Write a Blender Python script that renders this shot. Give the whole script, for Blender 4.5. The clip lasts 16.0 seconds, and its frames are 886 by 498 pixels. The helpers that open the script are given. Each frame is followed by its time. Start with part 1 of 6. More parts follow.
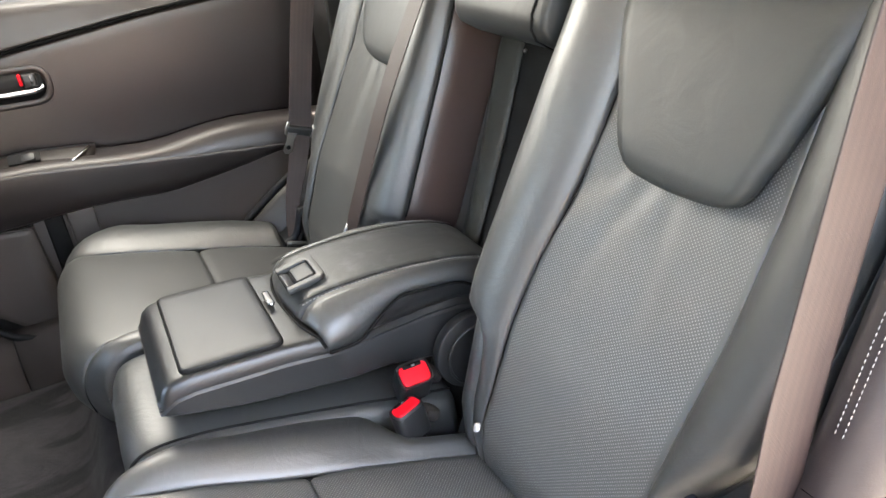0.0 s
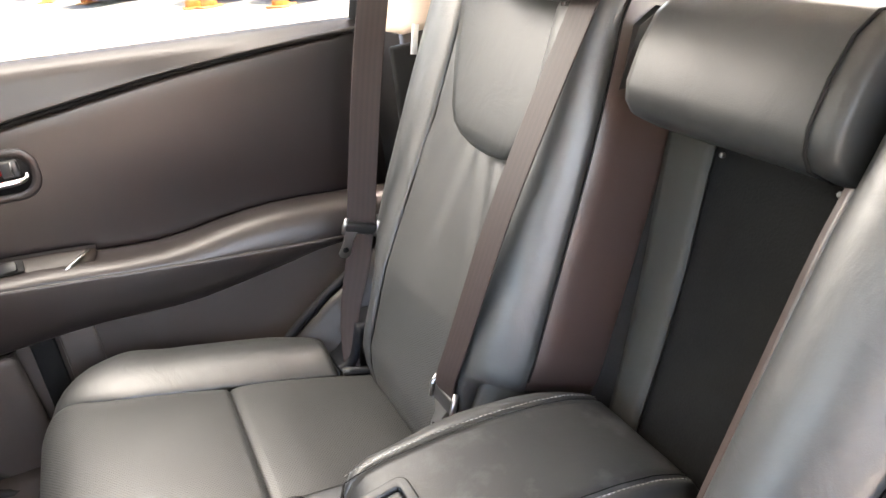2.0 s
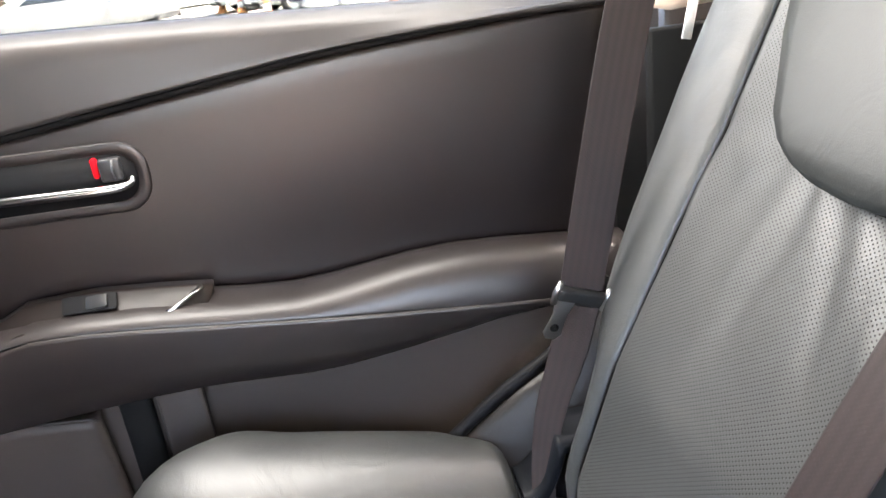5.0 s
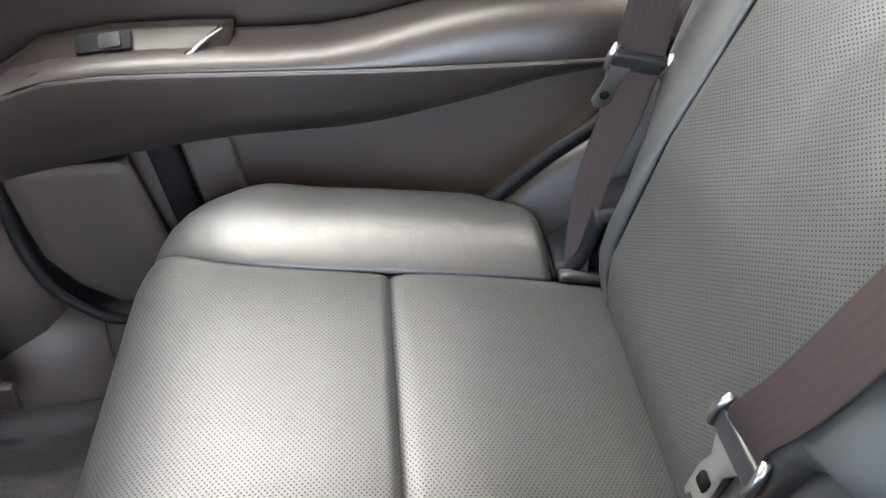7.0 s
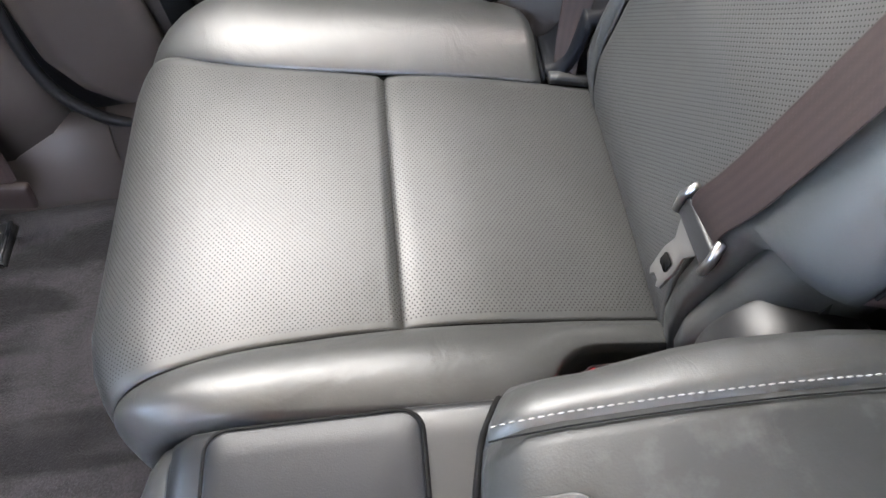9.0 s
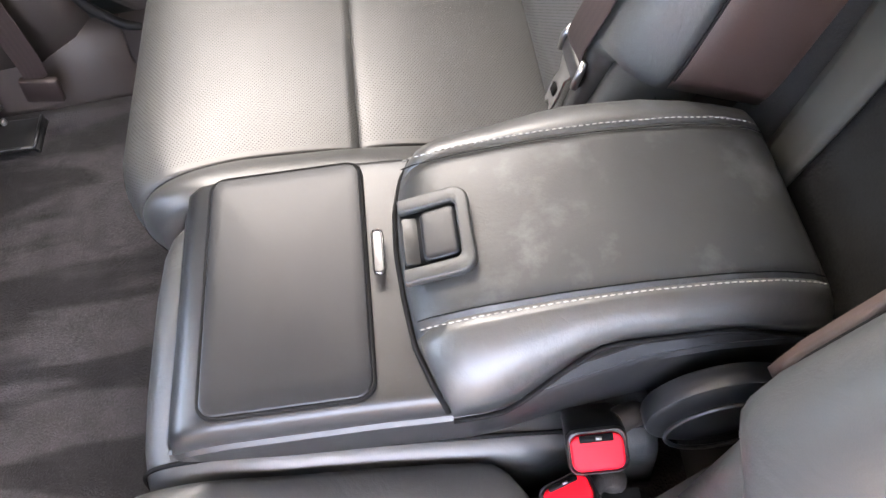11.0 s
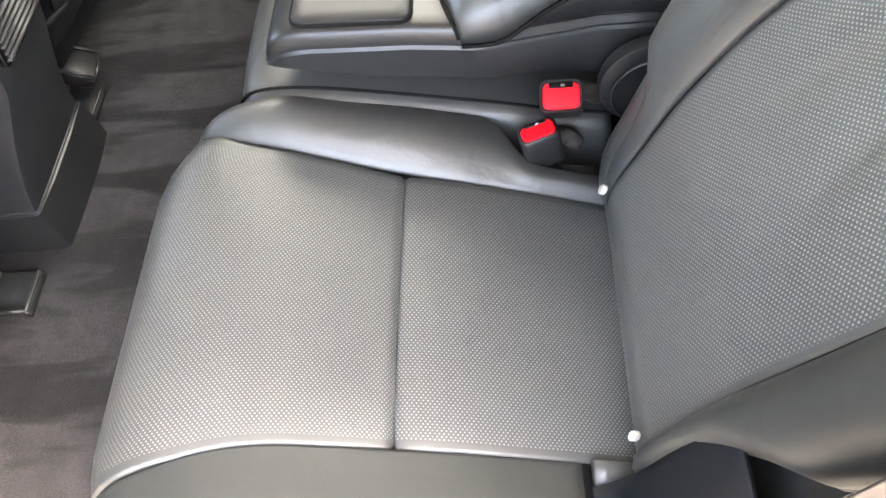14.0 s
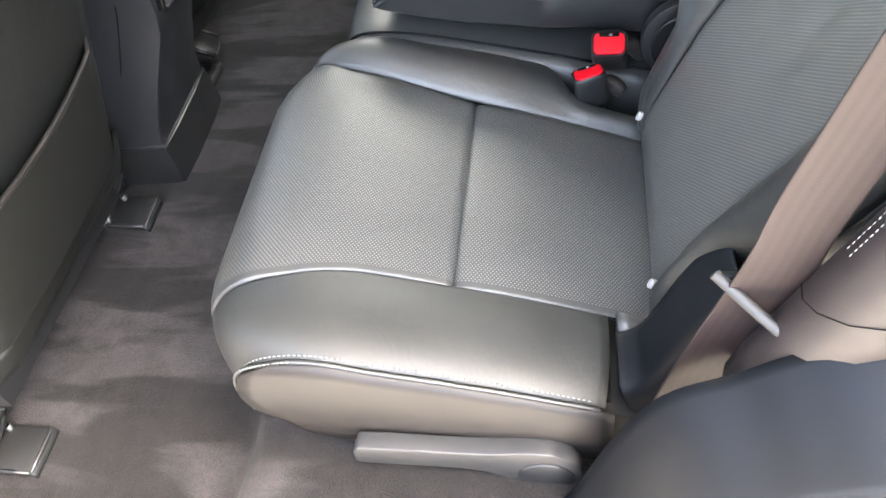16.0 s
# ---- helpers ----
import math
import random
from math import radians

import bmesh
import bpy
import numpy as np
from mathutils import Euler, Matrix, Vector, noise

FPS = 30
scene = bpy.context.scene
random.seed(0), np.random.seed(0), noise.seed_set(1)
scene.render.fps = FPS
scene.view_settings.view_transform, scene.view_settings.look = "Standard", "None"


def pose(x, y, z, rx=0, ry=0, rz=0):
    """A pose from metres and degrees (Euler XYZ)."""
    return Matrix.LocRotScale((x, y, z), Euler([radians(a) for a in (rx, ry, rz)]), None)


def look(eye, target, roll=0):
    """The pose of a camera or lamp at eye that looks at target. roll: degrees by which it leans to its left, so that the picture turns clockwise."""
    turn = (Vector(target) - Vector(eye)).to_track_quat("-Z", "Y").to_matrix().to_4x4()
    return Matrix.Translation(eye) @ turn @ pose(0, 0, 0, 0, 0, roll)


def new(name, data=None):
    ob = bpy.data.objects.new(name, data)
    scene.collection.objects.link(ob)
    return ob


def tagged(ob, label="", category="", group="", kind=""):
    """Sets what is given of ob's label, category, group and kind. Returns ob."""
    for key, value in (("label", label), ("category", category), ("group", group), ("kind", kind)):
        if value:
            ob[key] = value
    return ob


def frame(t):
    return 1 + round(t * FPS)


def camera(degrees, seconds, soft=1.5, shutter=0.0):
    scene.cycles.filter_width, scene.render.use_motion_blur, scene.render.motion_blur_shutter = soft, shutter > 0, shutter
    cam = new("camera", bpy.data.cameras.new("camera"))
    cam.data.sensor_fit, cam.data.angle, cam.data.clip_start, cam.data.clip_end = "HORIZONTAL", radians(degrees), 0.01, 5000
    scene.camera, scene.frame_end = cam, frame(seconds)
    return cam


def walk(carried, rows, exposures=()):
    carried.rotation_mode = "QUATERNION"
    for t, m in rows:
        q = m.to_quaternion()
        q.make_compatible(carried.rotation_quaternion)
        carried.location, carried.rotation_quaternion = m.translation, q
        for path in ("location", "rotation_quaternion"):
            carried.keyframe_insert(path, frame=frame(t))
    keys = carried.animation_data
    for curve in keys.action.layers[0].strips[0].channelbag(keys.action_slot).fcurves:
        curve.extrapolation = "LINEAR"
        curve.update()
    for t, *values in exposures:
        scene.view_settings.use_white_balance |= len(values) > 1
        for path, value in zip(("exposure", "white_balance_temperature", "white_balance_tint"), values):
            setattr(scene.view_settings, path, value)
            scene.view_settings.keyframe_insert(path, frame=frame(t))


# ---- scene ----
cam = camera(60.0, 16.0)
PATH = [
    (0, (-0.343, -0.46, 0.962), (0.362, 1.18, 0.061), -6.7),
    (0.5, (-0.31, -0.311, 0.951), (0.373, 1.325, 0.026), -6.7),
    (1, (-0.269, -0.17, 0.944), (0.4, 1.472, 0.018), -7.1),
    (1.5, (-0.26, -0.074, 0.947), (0.407, 1.585, 0.051), -7.2),
    (2, (-0.274, 0.001, 0.972), (0.397, 1.677, 0.113), -7.4),
    (2.5, (-0.282, 0.085, 0.974), (0.389, 1.787, 0.166), -7.5),
    (3, (-0.27, 0.167, 0.958), (0.391, 1.895, 0.198), -7.5),
    (3.5, (-0.268, 0.241, 0.915), (0.352, 2.005, 0.206), -7.2),
    (4, (-0.241, 0.319, 0.873), (0.25, 2.131, 0.183), -7.3),
    (6.5, (-0.18, 0.476, 0.838), (-0.132, 2.139, -0.271), -7.7),
    (7, (-0.169, 0.488, 0.835), (-0.17, 2.004, -0.469), -8.5),
    (7.5, (-0.173, 0.495, 0.833), (-0.205, 1.865, -0.624), -9.4),
    (8, (-0.172, 0.501, 0.831), (-0.225, 1.763, -0.719), -10.1),
    (10.5, (-0.131, 0.262, 0.929), (-0.199, 1.375, -0.731), -11.3),
    (11, (-0.118, 0.197, 0.943), (-0.2, 1.284, -0.734), -12.8),
    (11.5, (-0.119, 0.123, 0.958), (-0.201, 1.202, -0.724), -13.0),
    (12, (-0.131, 0.053, 0.962), (-0.221, 1.127, -0.723), -13.1),
    (12.5, (-0.133, -0.013, 0.968), (-0.237, 1.055, -0.72), -13.1),
    (13, (-0.131, -0.077, 0.984), (-0.26, 0.989, -0.704), -12.9),
    (13.5, (-0.109, -0.15, 0.976), (-0.27, 0.92, -0.706), -12.3),
    (14, (-0.103, -0.236, 0.978), (-0.3, 0.836, -0.698), -11.7),
    (14.5, (-0.107, -0.299, 0.985), (-0.347, 0.772, -0.687), -11.9),
    (15, (-0.108, -0.362, 0.992), (-0.382, 0.728, -0.662), -11.9),
    (15.5, (-0.105, -0.436, 0.992), (-0.402, 0.695, -0.63), -11.6),
    (16, (-0.099, -0.53, 0.99), (-0.423, 0.712, -0.544), -10.8),
]
# seconds, stops, kelvin, tint: the clip's own exposure and white balance
EXPOSURES = [(0, 5.80, 7550, 9), (0.5, 5.66, 7650, 10), (1, 5.79, 7800, 12), (1.5, 5.85, 7900, 13), (2.5, 6.22, 7450, 14), (3.5, 6.21, 7250, 14), (4, 6.12, 7100, 13), (6.5, 6.2, 7200, 11), (7, 6.3, 7100, 10), (8, 6.30, 6950, 11), (10.5, 6.54, 7350, 16), (11, 6.52, 7500, 17), (12.5, 6.27, 8050, 14), (14, 6.0, 7700, 9), (15, 5.80, 7400, 8), (16, 5.59, 7150, 7)]
walk(cam, [(t, look(eye, target, roll)) for t, eye, target, roll in PATH], EXPOSURES)

# ---------------------------------------------------------------- light
world = bpy.data.worlds.new("sky_world")
scene.world = world
world.use_nodes = True
wn = world.node_tree.nodes
sky = wn.new("ShaderNodeTexSky")
sky.sky_type = "NISHITA"
sky.sun_disc = False
SUN_EL, SUN_AZ = radians(62), radians(100)
sky.sun_elevation, sky.sun_rotation = SUN_EL, SUN_AZ
sky.altitude, sky.air_density, sky.dust_density = 50, 1.0, 5.0
wn["Background"].inputs["Strength"].default_value = 0.115
world.node_tree.links.new(sky.outputs[0], wn["Background"].inputs["Color"])
sun = new("sun", bpy.data.lights.new("sun", "SUN"))
sun.data.energy, sun.data.angle, sun.data.color = 3.0, radians(0.55), (1.0, 0.95, 0.88)
sun_dir = Vector((math.sin(SUN_AZ) * math.cos(SUN_EL), math.cos(SUN_AZ) * math.cos(SUN_EL), math.sin(SUN_EL)))
sun.matrix_world = look(sun_dir * 30, (0, 0, 0))
# daylight entering by the upper half of the far door's window
panel = new("window_daylight", bpy.data.lights.new("window_daylight", "AREA"))
panel.data.shape, panel.data.size, panel.data.size_y, panel.data.energy, panel.data.color = "RECTANGLE", 0.74, 0.32, 0.47, (0.97, 0.985, 1.0)
panel.matrix_world = look((-0.32, 1.325, 1.055), (-0.28, 0.6, 0.44))


# ---------------------------------------------------------------- materials
def links(mat):
    return mat.node_tree.nodes, mat.node_tree.links


def base_material(name, rgb, rough=0.5, metal=0.0, spec=0.5):
    mat = bpy.data.materials.new(name)
    mat.use_nodes = True
    b = mat.node_tree.nodes["Principled BSDF"]
    b.inputs["Base Color"].default_value = (*rgb, 1)
    b.inputs["Roughness"].default_value = rough
    b.inputs["Metallic"].default_value = metal
    b.inputs["Specular IOR Level"].default_value = spec
    return mat, b


def math_node(nt, op, a, b=None):
    n = nt.nodes.new("ShaderNodeMath")
    n.operation = op
    for i, v in enumerate((a, b)):
        if v is None:
            continue
        if isinstance(v, (int, float)):
            n.inputs[i].default_value = v
        else:
            nt.links.new(v, n.inputs[i])
    return n.outputs[0]


def grain(mat, b, rgb, vary=0.25, scale=14.0, fine=900.0, bump=0.25, dist=0.0006, rough=0.5, rough_vary=0.12, coords="Object"):
    """Blotches of colour and gloss at a large scale and a fine grain in the relief."""
    n, l = links(mat)
    tc = n.new("ShaderNodeTexCoord")
    big = n.new("ShaderNodeTexNoise")
    big.inputs["Scale"].default_value, big.inputs["Detail"].default_value = scale, 5
    l.new(tc.outputs[coords], big.inputs["Vector"])
    small = n.new("ShaderNodeTexNoise")
    small.inputs["Scale"].default_value, small.inputs["Detail"].default_value = fine, 3
    l.new(tc.outputs[coords], small.inputs["Vector"])
    mix = n.new("ShaderNodeMix")
    mix.data_type = "RGBA"
    mix.inputs[6].default_value = (*[c * (1 - vary) for c in rgb], 1)
    mix.inputs[7].default_value = (*[min(1, c * (1 + vary)) for c in rgb], 1)
    l.new(big.outputs["Fac"], mix.inputs[0])
    l.new(mix.outputs[2], b.inputs["Base Color"])
    r = math_node(mat.node_tree, "MULTIPLY", big.outputs["Fac"], rough_vary * 2)
    r = math_node(mat.node_tree, "ADD", r, rough - rough_vary)
    l.new(r, b.inputs["Roughness"])
    bp = n.new("ShaderNodeBump")
    bp.inputs["Strength"].default_value, bp.inputs["Distance"].default_value = bump, dist
    l.new(small.outputs["Fac"], bp.inputs["Height"])
    l.new(bp.outputs["Normal"], b.inputs["Normal"])
    return mix, bp


def leather(name, rgb, rough=0.42, wrinkle=0.35, spec=0.65):
    mat, b = base_material(name, rgb, rough, spec=spec)
    mix, bp = grain(mat, b, rgb, 0.22, 9, 700, 0.22, 0.0005, rough, 0.07)
    n, l = links(mat)
    tc = n.new("ShaderNodeTexCoord")
    w = n.new("ShaderNodeTexNoise")
    w.inputs["Scale"].default_value, w.inputs["Detail"].default_value, w.inputs["Distortion"].default_value = 16, 4, 1.2
    l.new(tc.outputs["Object"], w.inputs["Vector"])
    b2 = n.new("ShaderNodeBump")
    b2.inputs["Strength"].default_value, b2.inputs["Distance"].default_value = wrinkle, 0.006
    l.new(w.outputs["Fac"], b2.inputs["Height"])
    l.new(bp.outputs["Normal"], b2.inputs["Normal"])
    # fine creases where the hide has been sat on: thin ridged lines in patches
    nt = mat.node_tree
    mp = n.new("ShaderNodeMapping")
    mp.inputs["Scale"].default_value, mp.inputs["Rotation"].default_value = (1.0, 0.35, 0.6), (0.3, 0.2, 0.7)
    l.new(tc.outputs["Object"], mp.inputs["Vector"])
    c = n.new("ShaderNodeTexNoise")
    c.inputs["Scale"].default_value, c.inputs["Detail"].default_value, c.inputs["Distortion"].default_value = 34, 3, 0.9
    l.new(mp.outputs[0], c.inputs["Vector"])
    ridge = n.new("ShaderNodeMapRange")
    ridge.inputs["From Max"].default_value, ridge.inputs["To Min"].default_value, ridge.inputs["To Max"].default_value = 0.045, 1.0, 0.0
    l.new(math_node(nt, "ABSOLUTE", math_node(nt, "SUBTRACT", c.outputs["Fac"], 0.5)), ridge.inputs["Value"])
    patch = n.new("ShaderNodeTexNoise")
    patch.inputs["Scale"].default_value = 7
    l.new(tc.outputs["Object"], patch.inputs["Vector"])
    where = n.new("ShaderNodeMapRange")
    where.inputs["From Min"].default_value, where.inputs["From Max"].default_value = 0.5, 0.68
    l.new(patch.outputs["Fac"], where.inputs["Value"])
    b3 = n.new("ShaderNodeBump")
    b3.invert = True
    b3.inputs["Strength"].default_value, b3.inputs["Distance"].default_value = wrinkle * 0.28, 0.0012
    l.new(math_node(nt, "MULTIPLY", ridge.outputs[0], where.outputs[0]), b3.inputs["Height"])
    l.new(b2.outputs["Normal"], b3.inputs["Normal"])
    l.new(b3.outputs["Normal"], b.inputs["Normal"])
    return mat


def perforated_leather(name, rgb, hole, pu=0.0057, pv=0.0045, radius=0.00084, rough=0.48):
    """Leather with staggered rows of small round holes, laid out on the panel's own metres."""
    mat, b = base_material(name, rgb, rough, spec=0.68)
    mix, bp = grain(mat, b, rgb, 0.2, 9, 700, 0.2, 0.0005, rough, 0.07)
    nt = mat.node_tree
    n, l = links(mat)
    uv = n.new("ShaderNodeUVMap")
    uv.uv_map = "UVMap"
    sep = n.new("ShaderNodeSeparateXYZ")
    l.new(uv.outputs[0], sep.inputs[0])
    u = math_node(nt, "DIVIDE", sep.outputs[0], pu)
    v = math_node(nt, "DIVIDE", sep.outputs[1], pv * 0.5)
    row = math_node(nt, "FLOOR", v)
    odd = math_node(nt, "MULTIPLY", math_node(nt, "MODULO", row, 2.0), 0.5)
    fu = math_node(nt, "MULTIPLY", math_node(nt, "SUBTRACT", math_node(nt, "FRACT", math_node(nt, "ADD", u, odd)), 0.5), pu)
    fv = math_node(nt, "MULTIPLY", math_node(nt, "SUBTRACT", math_node(nt, "FRACT", v), 0.5), pv * 0.5)
    d = math_node(nt, "SQRT", math_node(nt, "ADD", math_node(nt, "MULTIPLY", fu, fu), math_node(nt, "MULTIPLY", fv, fv)))
    ramp = n.new("ShaderNodeMapRange")
    ramp.inputs["From Min"].default_value, ramp.inputs["From Max"].default_value = radius * 0.8, radius * 1.15
    ramp.inputs["To Min"].default_value, ramp.inputs["To Max"].default_value = 1.0, 0.0
    l.new(d, ramp.inputs["Value"])
    span = n.new("ShaderNodeUVMap")
    span.uv_map = "Span"
    sp2 = n.new("ShaderNodeSeparateXYZ")
    l.new(span.outputs[0], sp2.inputs[0])
    side = math_node(nt, "MULTIPLY", math_node(nt, "GREATER_THAN", sp2.outputs[0], 0.03), math_node(nt, "LESS_THAN", sp2.outputs[0], 0.97))
    dots = math_node(nt, "MULTIPLY", ramp.outputs[0], side)
    m2 = n.new("ShaderNodeMix")
    m2.data_type = "RGBA"
    l.new(dots, m2.inputs[0])
    l.new(mix.outputs[2], m2.inputs[6])
    m2.inputs[7].default_value = (*hole, 1)
    l.new(m2.outputs[2], b.inputs["Base Color"])
    sp = math_node(nt, "SUBTRACT", 0.68, math_node(nt, "MULTIPLY", dots, 0.6))
    l.new(sp, b.inputs["Specular IOR Level"])
    b2 = n.new("ShaderNodeBump")
    b2.invert = True
    b2.inputs["Strength"].default_value, b2.inputs["Distance"].default_value = 0.5, 0.0008
    l.new(dots, b2.inputs["Height"])
    l.new(bp.outputs["Normal"], b2.inputs["Normal"])
    l.new(b2.outputs["Normal"], b.inputs["Normal"])
    return mat


def plain(name, rgb, rough=0.5, metal=0.0, spec=0.5, vary=0.15, scale=12, fine=600, bump=0.1, dist=0.0004, rough_vary=0.06):
    mat, b = base_material(name, rgb, rough, metal, spec)
    grain(mat, b, rgb, vary, scale, fine, bump, dist, rough, rough_vary)
    return mat


def webbing(name, rgb):
    """Woven belt: fine ribs along the strap from a wave across it."""
    mat, b = base_material(name, rgb, 0.62, spec=0.35)
    n, l = links(mat)
    uv = n.new("ShaderNodeUVMap")
    mp = n.new("ShaderNodeMapping")
    mp.inputs["Scale"].default_value = (420, 420, 1)
    l.new(uv.outputs[0], mp.inputs["Vector"])
    w = n.new("ShaderNodeTexChecker")
    w.inputs["Scale"].default_value = 1.0
    l.new(mp.outputs[0], w.inputs["Vector"])
    rib = n.new("ShaderNodeTexWave")
    rib.inputs["Scale"].default_value, rib.inputs["Distortion"].default_value = 36, 0.3
    l.new(uv.outputs[0], rib.inputs["Vector"])
    mix = n.new("ShaderNodeMix")
    mix.data_type = "RGBA"
    mix.inputs[6].default_value = (*[c * 0.80 for c in rgb], 1)
    mix.inputs[7].default_value = (*[c * 1.20 for c in rgb], 1)
    l.new(rib.outputs["Fac"], mix.inputs[0])
    l.new(mix.outputs[2], b.inputs["Base Color"])
    bp = n.new("ShaderNodeBump")
    bp.inputs["Strength"].default_value, bp.inputs["Distance"].default_value = 0.35, 0.0005
    l.new(w.outputs["Fac"], bp.inputs["Height"])
    l.new(bp.outputs["Normal"], b.inputs["Normal"])
    return mat


def carpet_material(name, rgb, relief=0.0028, contrast=1.0):
    mat, b = base_material(name, rgb, 0.95, spec=0.15)
    n, l = links(mat)
    tc = n.new("ShaderNodeTexCoord")
    fib = n.new("ShaderNodeTexNoise")
    fib.inputs["Scale"].default_value, fib.inputs["Detail"].default_value = 360, 8
    l.new(tc.outputs["Object"], fib.inputs["Vector"])
    mp = n.new("ShaderNodeMapping")
    mp.inputs["Scale"].default_value = (1.4, 7.5, 1.0)
    l.new(tc.outputs["Object"], mp.inputs["Vector"])
    band = n.new("ShaderNodeTexNoise")
    band.inputs["Scale"].default_value, band.inputs["Detail"].default_value, band.inputs["Distortion"].default_value = 1.7, 3, 0.3
    l.new(mp.outputs[0], band.inputs["Vector"])
    nt = mat.node_tree
    # brushed strokes: the pile lies one way or the other, with fairly sharp borders
    stroke = n.new("ShaderNodeMapRange")
    stroke.inputs["From Min"].default_value, stroke.inputs["From Max"].default_value = 0.47, 0.54
    stroke.inputs["To Min"].default_value, stroke.inputs["To Max"].default_value = 1.0 - 0.44 * contrast, 1.0 + 0.5 * contrast
    l.new(band.outputs["Fac"], stroke.inputs["Value"])
    soil = n.new("ShaderNodeTexNoise")
    soil.inputs["Scale"].default_value, soil.inputs["Detail"].default_value = 26, 6
    l.new(tc.outputs["Object"], soil.inputs["Vector"])
    mott = math_node(nt, "ADD", math_node(nt, "MULTIPLY", soil.outputs["Fac"], 1.2), math_node(nt, "MULTIPLY", fib.outputs["Fac"], 1.7))
    level = math_node(nt, "MULTIPLY", stroke.outputs[0], math_node(nt, "SUBTRACT", mott, 0.45))
    mix = n.new("ShaderNodeMix")
    mix.data_type = "RGBA"
    mix.inputs[6].default_value = (0, 0, 0, 1)
    mix.inputs[7].default_value = (*[c * 2.0 for c in rgb], 1)
    l.new(math_node(nt, "MULTIPLY", level, 0.5), mix.inputs[0])
    l.new(mix.outputs[2], b.inputs["Base Color"])
    b.inputs["Sheen Weight"].default_value = 0.04
    bp = n.new("ShaderNodeBump")
    bp.inputs["Strength"].default_value, bp.inputs["Distance"].default_value = 0.9, relief
    l.new(fib.outputs["Fac"], bp.inputs["Height"])
    l.new(bp.outputs["Normal"], b.inputs["Normal"])
    return mat


BLACK = (0.0255, 0.0266, 0.0260)
M_LEATHER = leather("black_leather", BLACK, 0.44, 0.26, 0.68)
M_LEATHER_PAD = leather("matt_black_leather", (0.0180, 0.0194, 0.0187), 0.50, 0.16, 0.33)
# worn leather, also darkened to hold down glare on the near cushion roll
M_LEATHER_WORN = leather("worn_black_leather", (0.0205, 0.0216, 0.0211), 0.48, 0.22, 0.40)
M_LEATHER_SOFT = leather("black_leather_side", (0.0178, 0.0183, 0.0175), 0.46, 0.2, 0.42)
M_PERF = perforated_leather("perforated_black_leather", (0.0235, 0.0247, 0.0241), (0.160, 0.163, 0.158))
# same leather as M_PERF; holes darkened to imitate contrast against the sheen
M_PERF_FAR = perforated_leather("perforated_black_leather_shaded_holes", (0.0255, 0.0266, 0.0260), (0.009, 0.009, 0.009), radius=0.00072)
# brown vinyl and bolster, pushed redder to imitate warm reflections
M_VINYL = leather("brown_black_vinyl", (0.033, 0.0203, 0.0168), 0.40, 0.12, 0.58)
M_BOLSTER = leather("red_brown_bolster_leather", (0.0165, 0.0122, 0.0120), 0.48, 0.12, 0.36)
M_SIDE = plain("taupe_side_trim", (0.0118, 0.0100, 0.0092), 0.50, spec=0.30, vary=0.12)
M_PLASTIC = plain("black_grained_plastic", (0.0105, 0.0108, 0.0112), 0.36, spec=0.42, fine=1200, bump=0.25)
M_LID = plain("grained_black_lid", (0.0068, 0.0076, 0.0090), 0.40, spec=0.25, fine=900, bump=0.22, dist=0.0004)
M_GREYPLASTIC = plain("dark_grey_plastic", (0.0115, 0.0122, 0.0135), 0.40, fine=1200, bump=0.2)
M_LEVER = plain("grey_lever_plastic", (0.022, 0.022, 0.023), 0.42, fine=1200, bump=0.2)
M_SILL = plain("blue_grey_sill_plastic", (0.0034, 0.0042, 0.0058), 0.52, spec=0.14, fine=1000, bump=0.2)
# red in this base colour stands in for reflections on the door
M_DOOR = plain("door_soft_trim", (0.0105, 0.0070, 0.0069), 0.34, spec=0.5, fine=900, bump=0.25)
M_DOORARM = leather("brown_black_armrest_leather", (0.0165, 0.0128, 0.0122), 0.38, 0.06, 0.5)
M_ARCH = plain("satin_black_brown_trim", (0.0105, 0.0086, 0.0076), 0.38, spec=0.32, fine=900, bump=0.15)
M_DOORTOP = plain("door_top_trim", (0.0165, 0.0142, 0.0143), 0.38, spec=0.5, fine=900, bump=0.25)
M_DOORLOW = plain("door_lower_trim", (0.031, 0.0250, 0.0222), 0.55, spec=0.3, fine=900, bump=0.25)
M_GLOSS = plain("dark_gloss_wood_trim", (0.0105, 0.0074, 0.0064), 0.36, spec=0.3, fine=90, bump=0.02, vary=0.4)
M_STITCH = plain("pale_grey_thread", (0.21, 0.204, 0.191), 0.7)
M_GROOVE = plain("dark_gap", (0.005, 0.005, 0.005), 0.8, spec=0.08)
M_CHROME = plain("chrome", (0.36, 0.36, 0.37), 0.12, 1.0, vary=0.04, bump=0.02)
M_STEEL = plain("stamped_steel", (0.36, 0.36, 0.36), 0.30, 1.0, vary=0.08, bump=0.05)
M_DARKSTEEL = plain("satin_dark_steel", (0.12, 0.12, 0.122), 0.48, 1.0, vary=0.15, bump=0.05)
M_SLEEVE = leather("brown_grey_sleeve", (0.020, 0.017, 0.0155), 0.5, 0.9, 0.35)
M_ROD = plain("satin_grey_rod", (0.034, 0.0335, 0.032), 0.46, spec=0.4)
M_RED = plain("red_button_plastic", (0.50, 0.004, 0.012), 0.5, spec=0.12, vary=0.08)
M_BELT = webbing("brown_belt_webbing", (0.0160, 0.0090, 0.0080))
M_CARPET = carpet_material("charcoal_carpet", (0.0168, 0.0155, 0.0164))
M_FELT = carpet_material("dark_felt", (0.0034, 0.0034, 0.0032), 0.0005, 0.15)
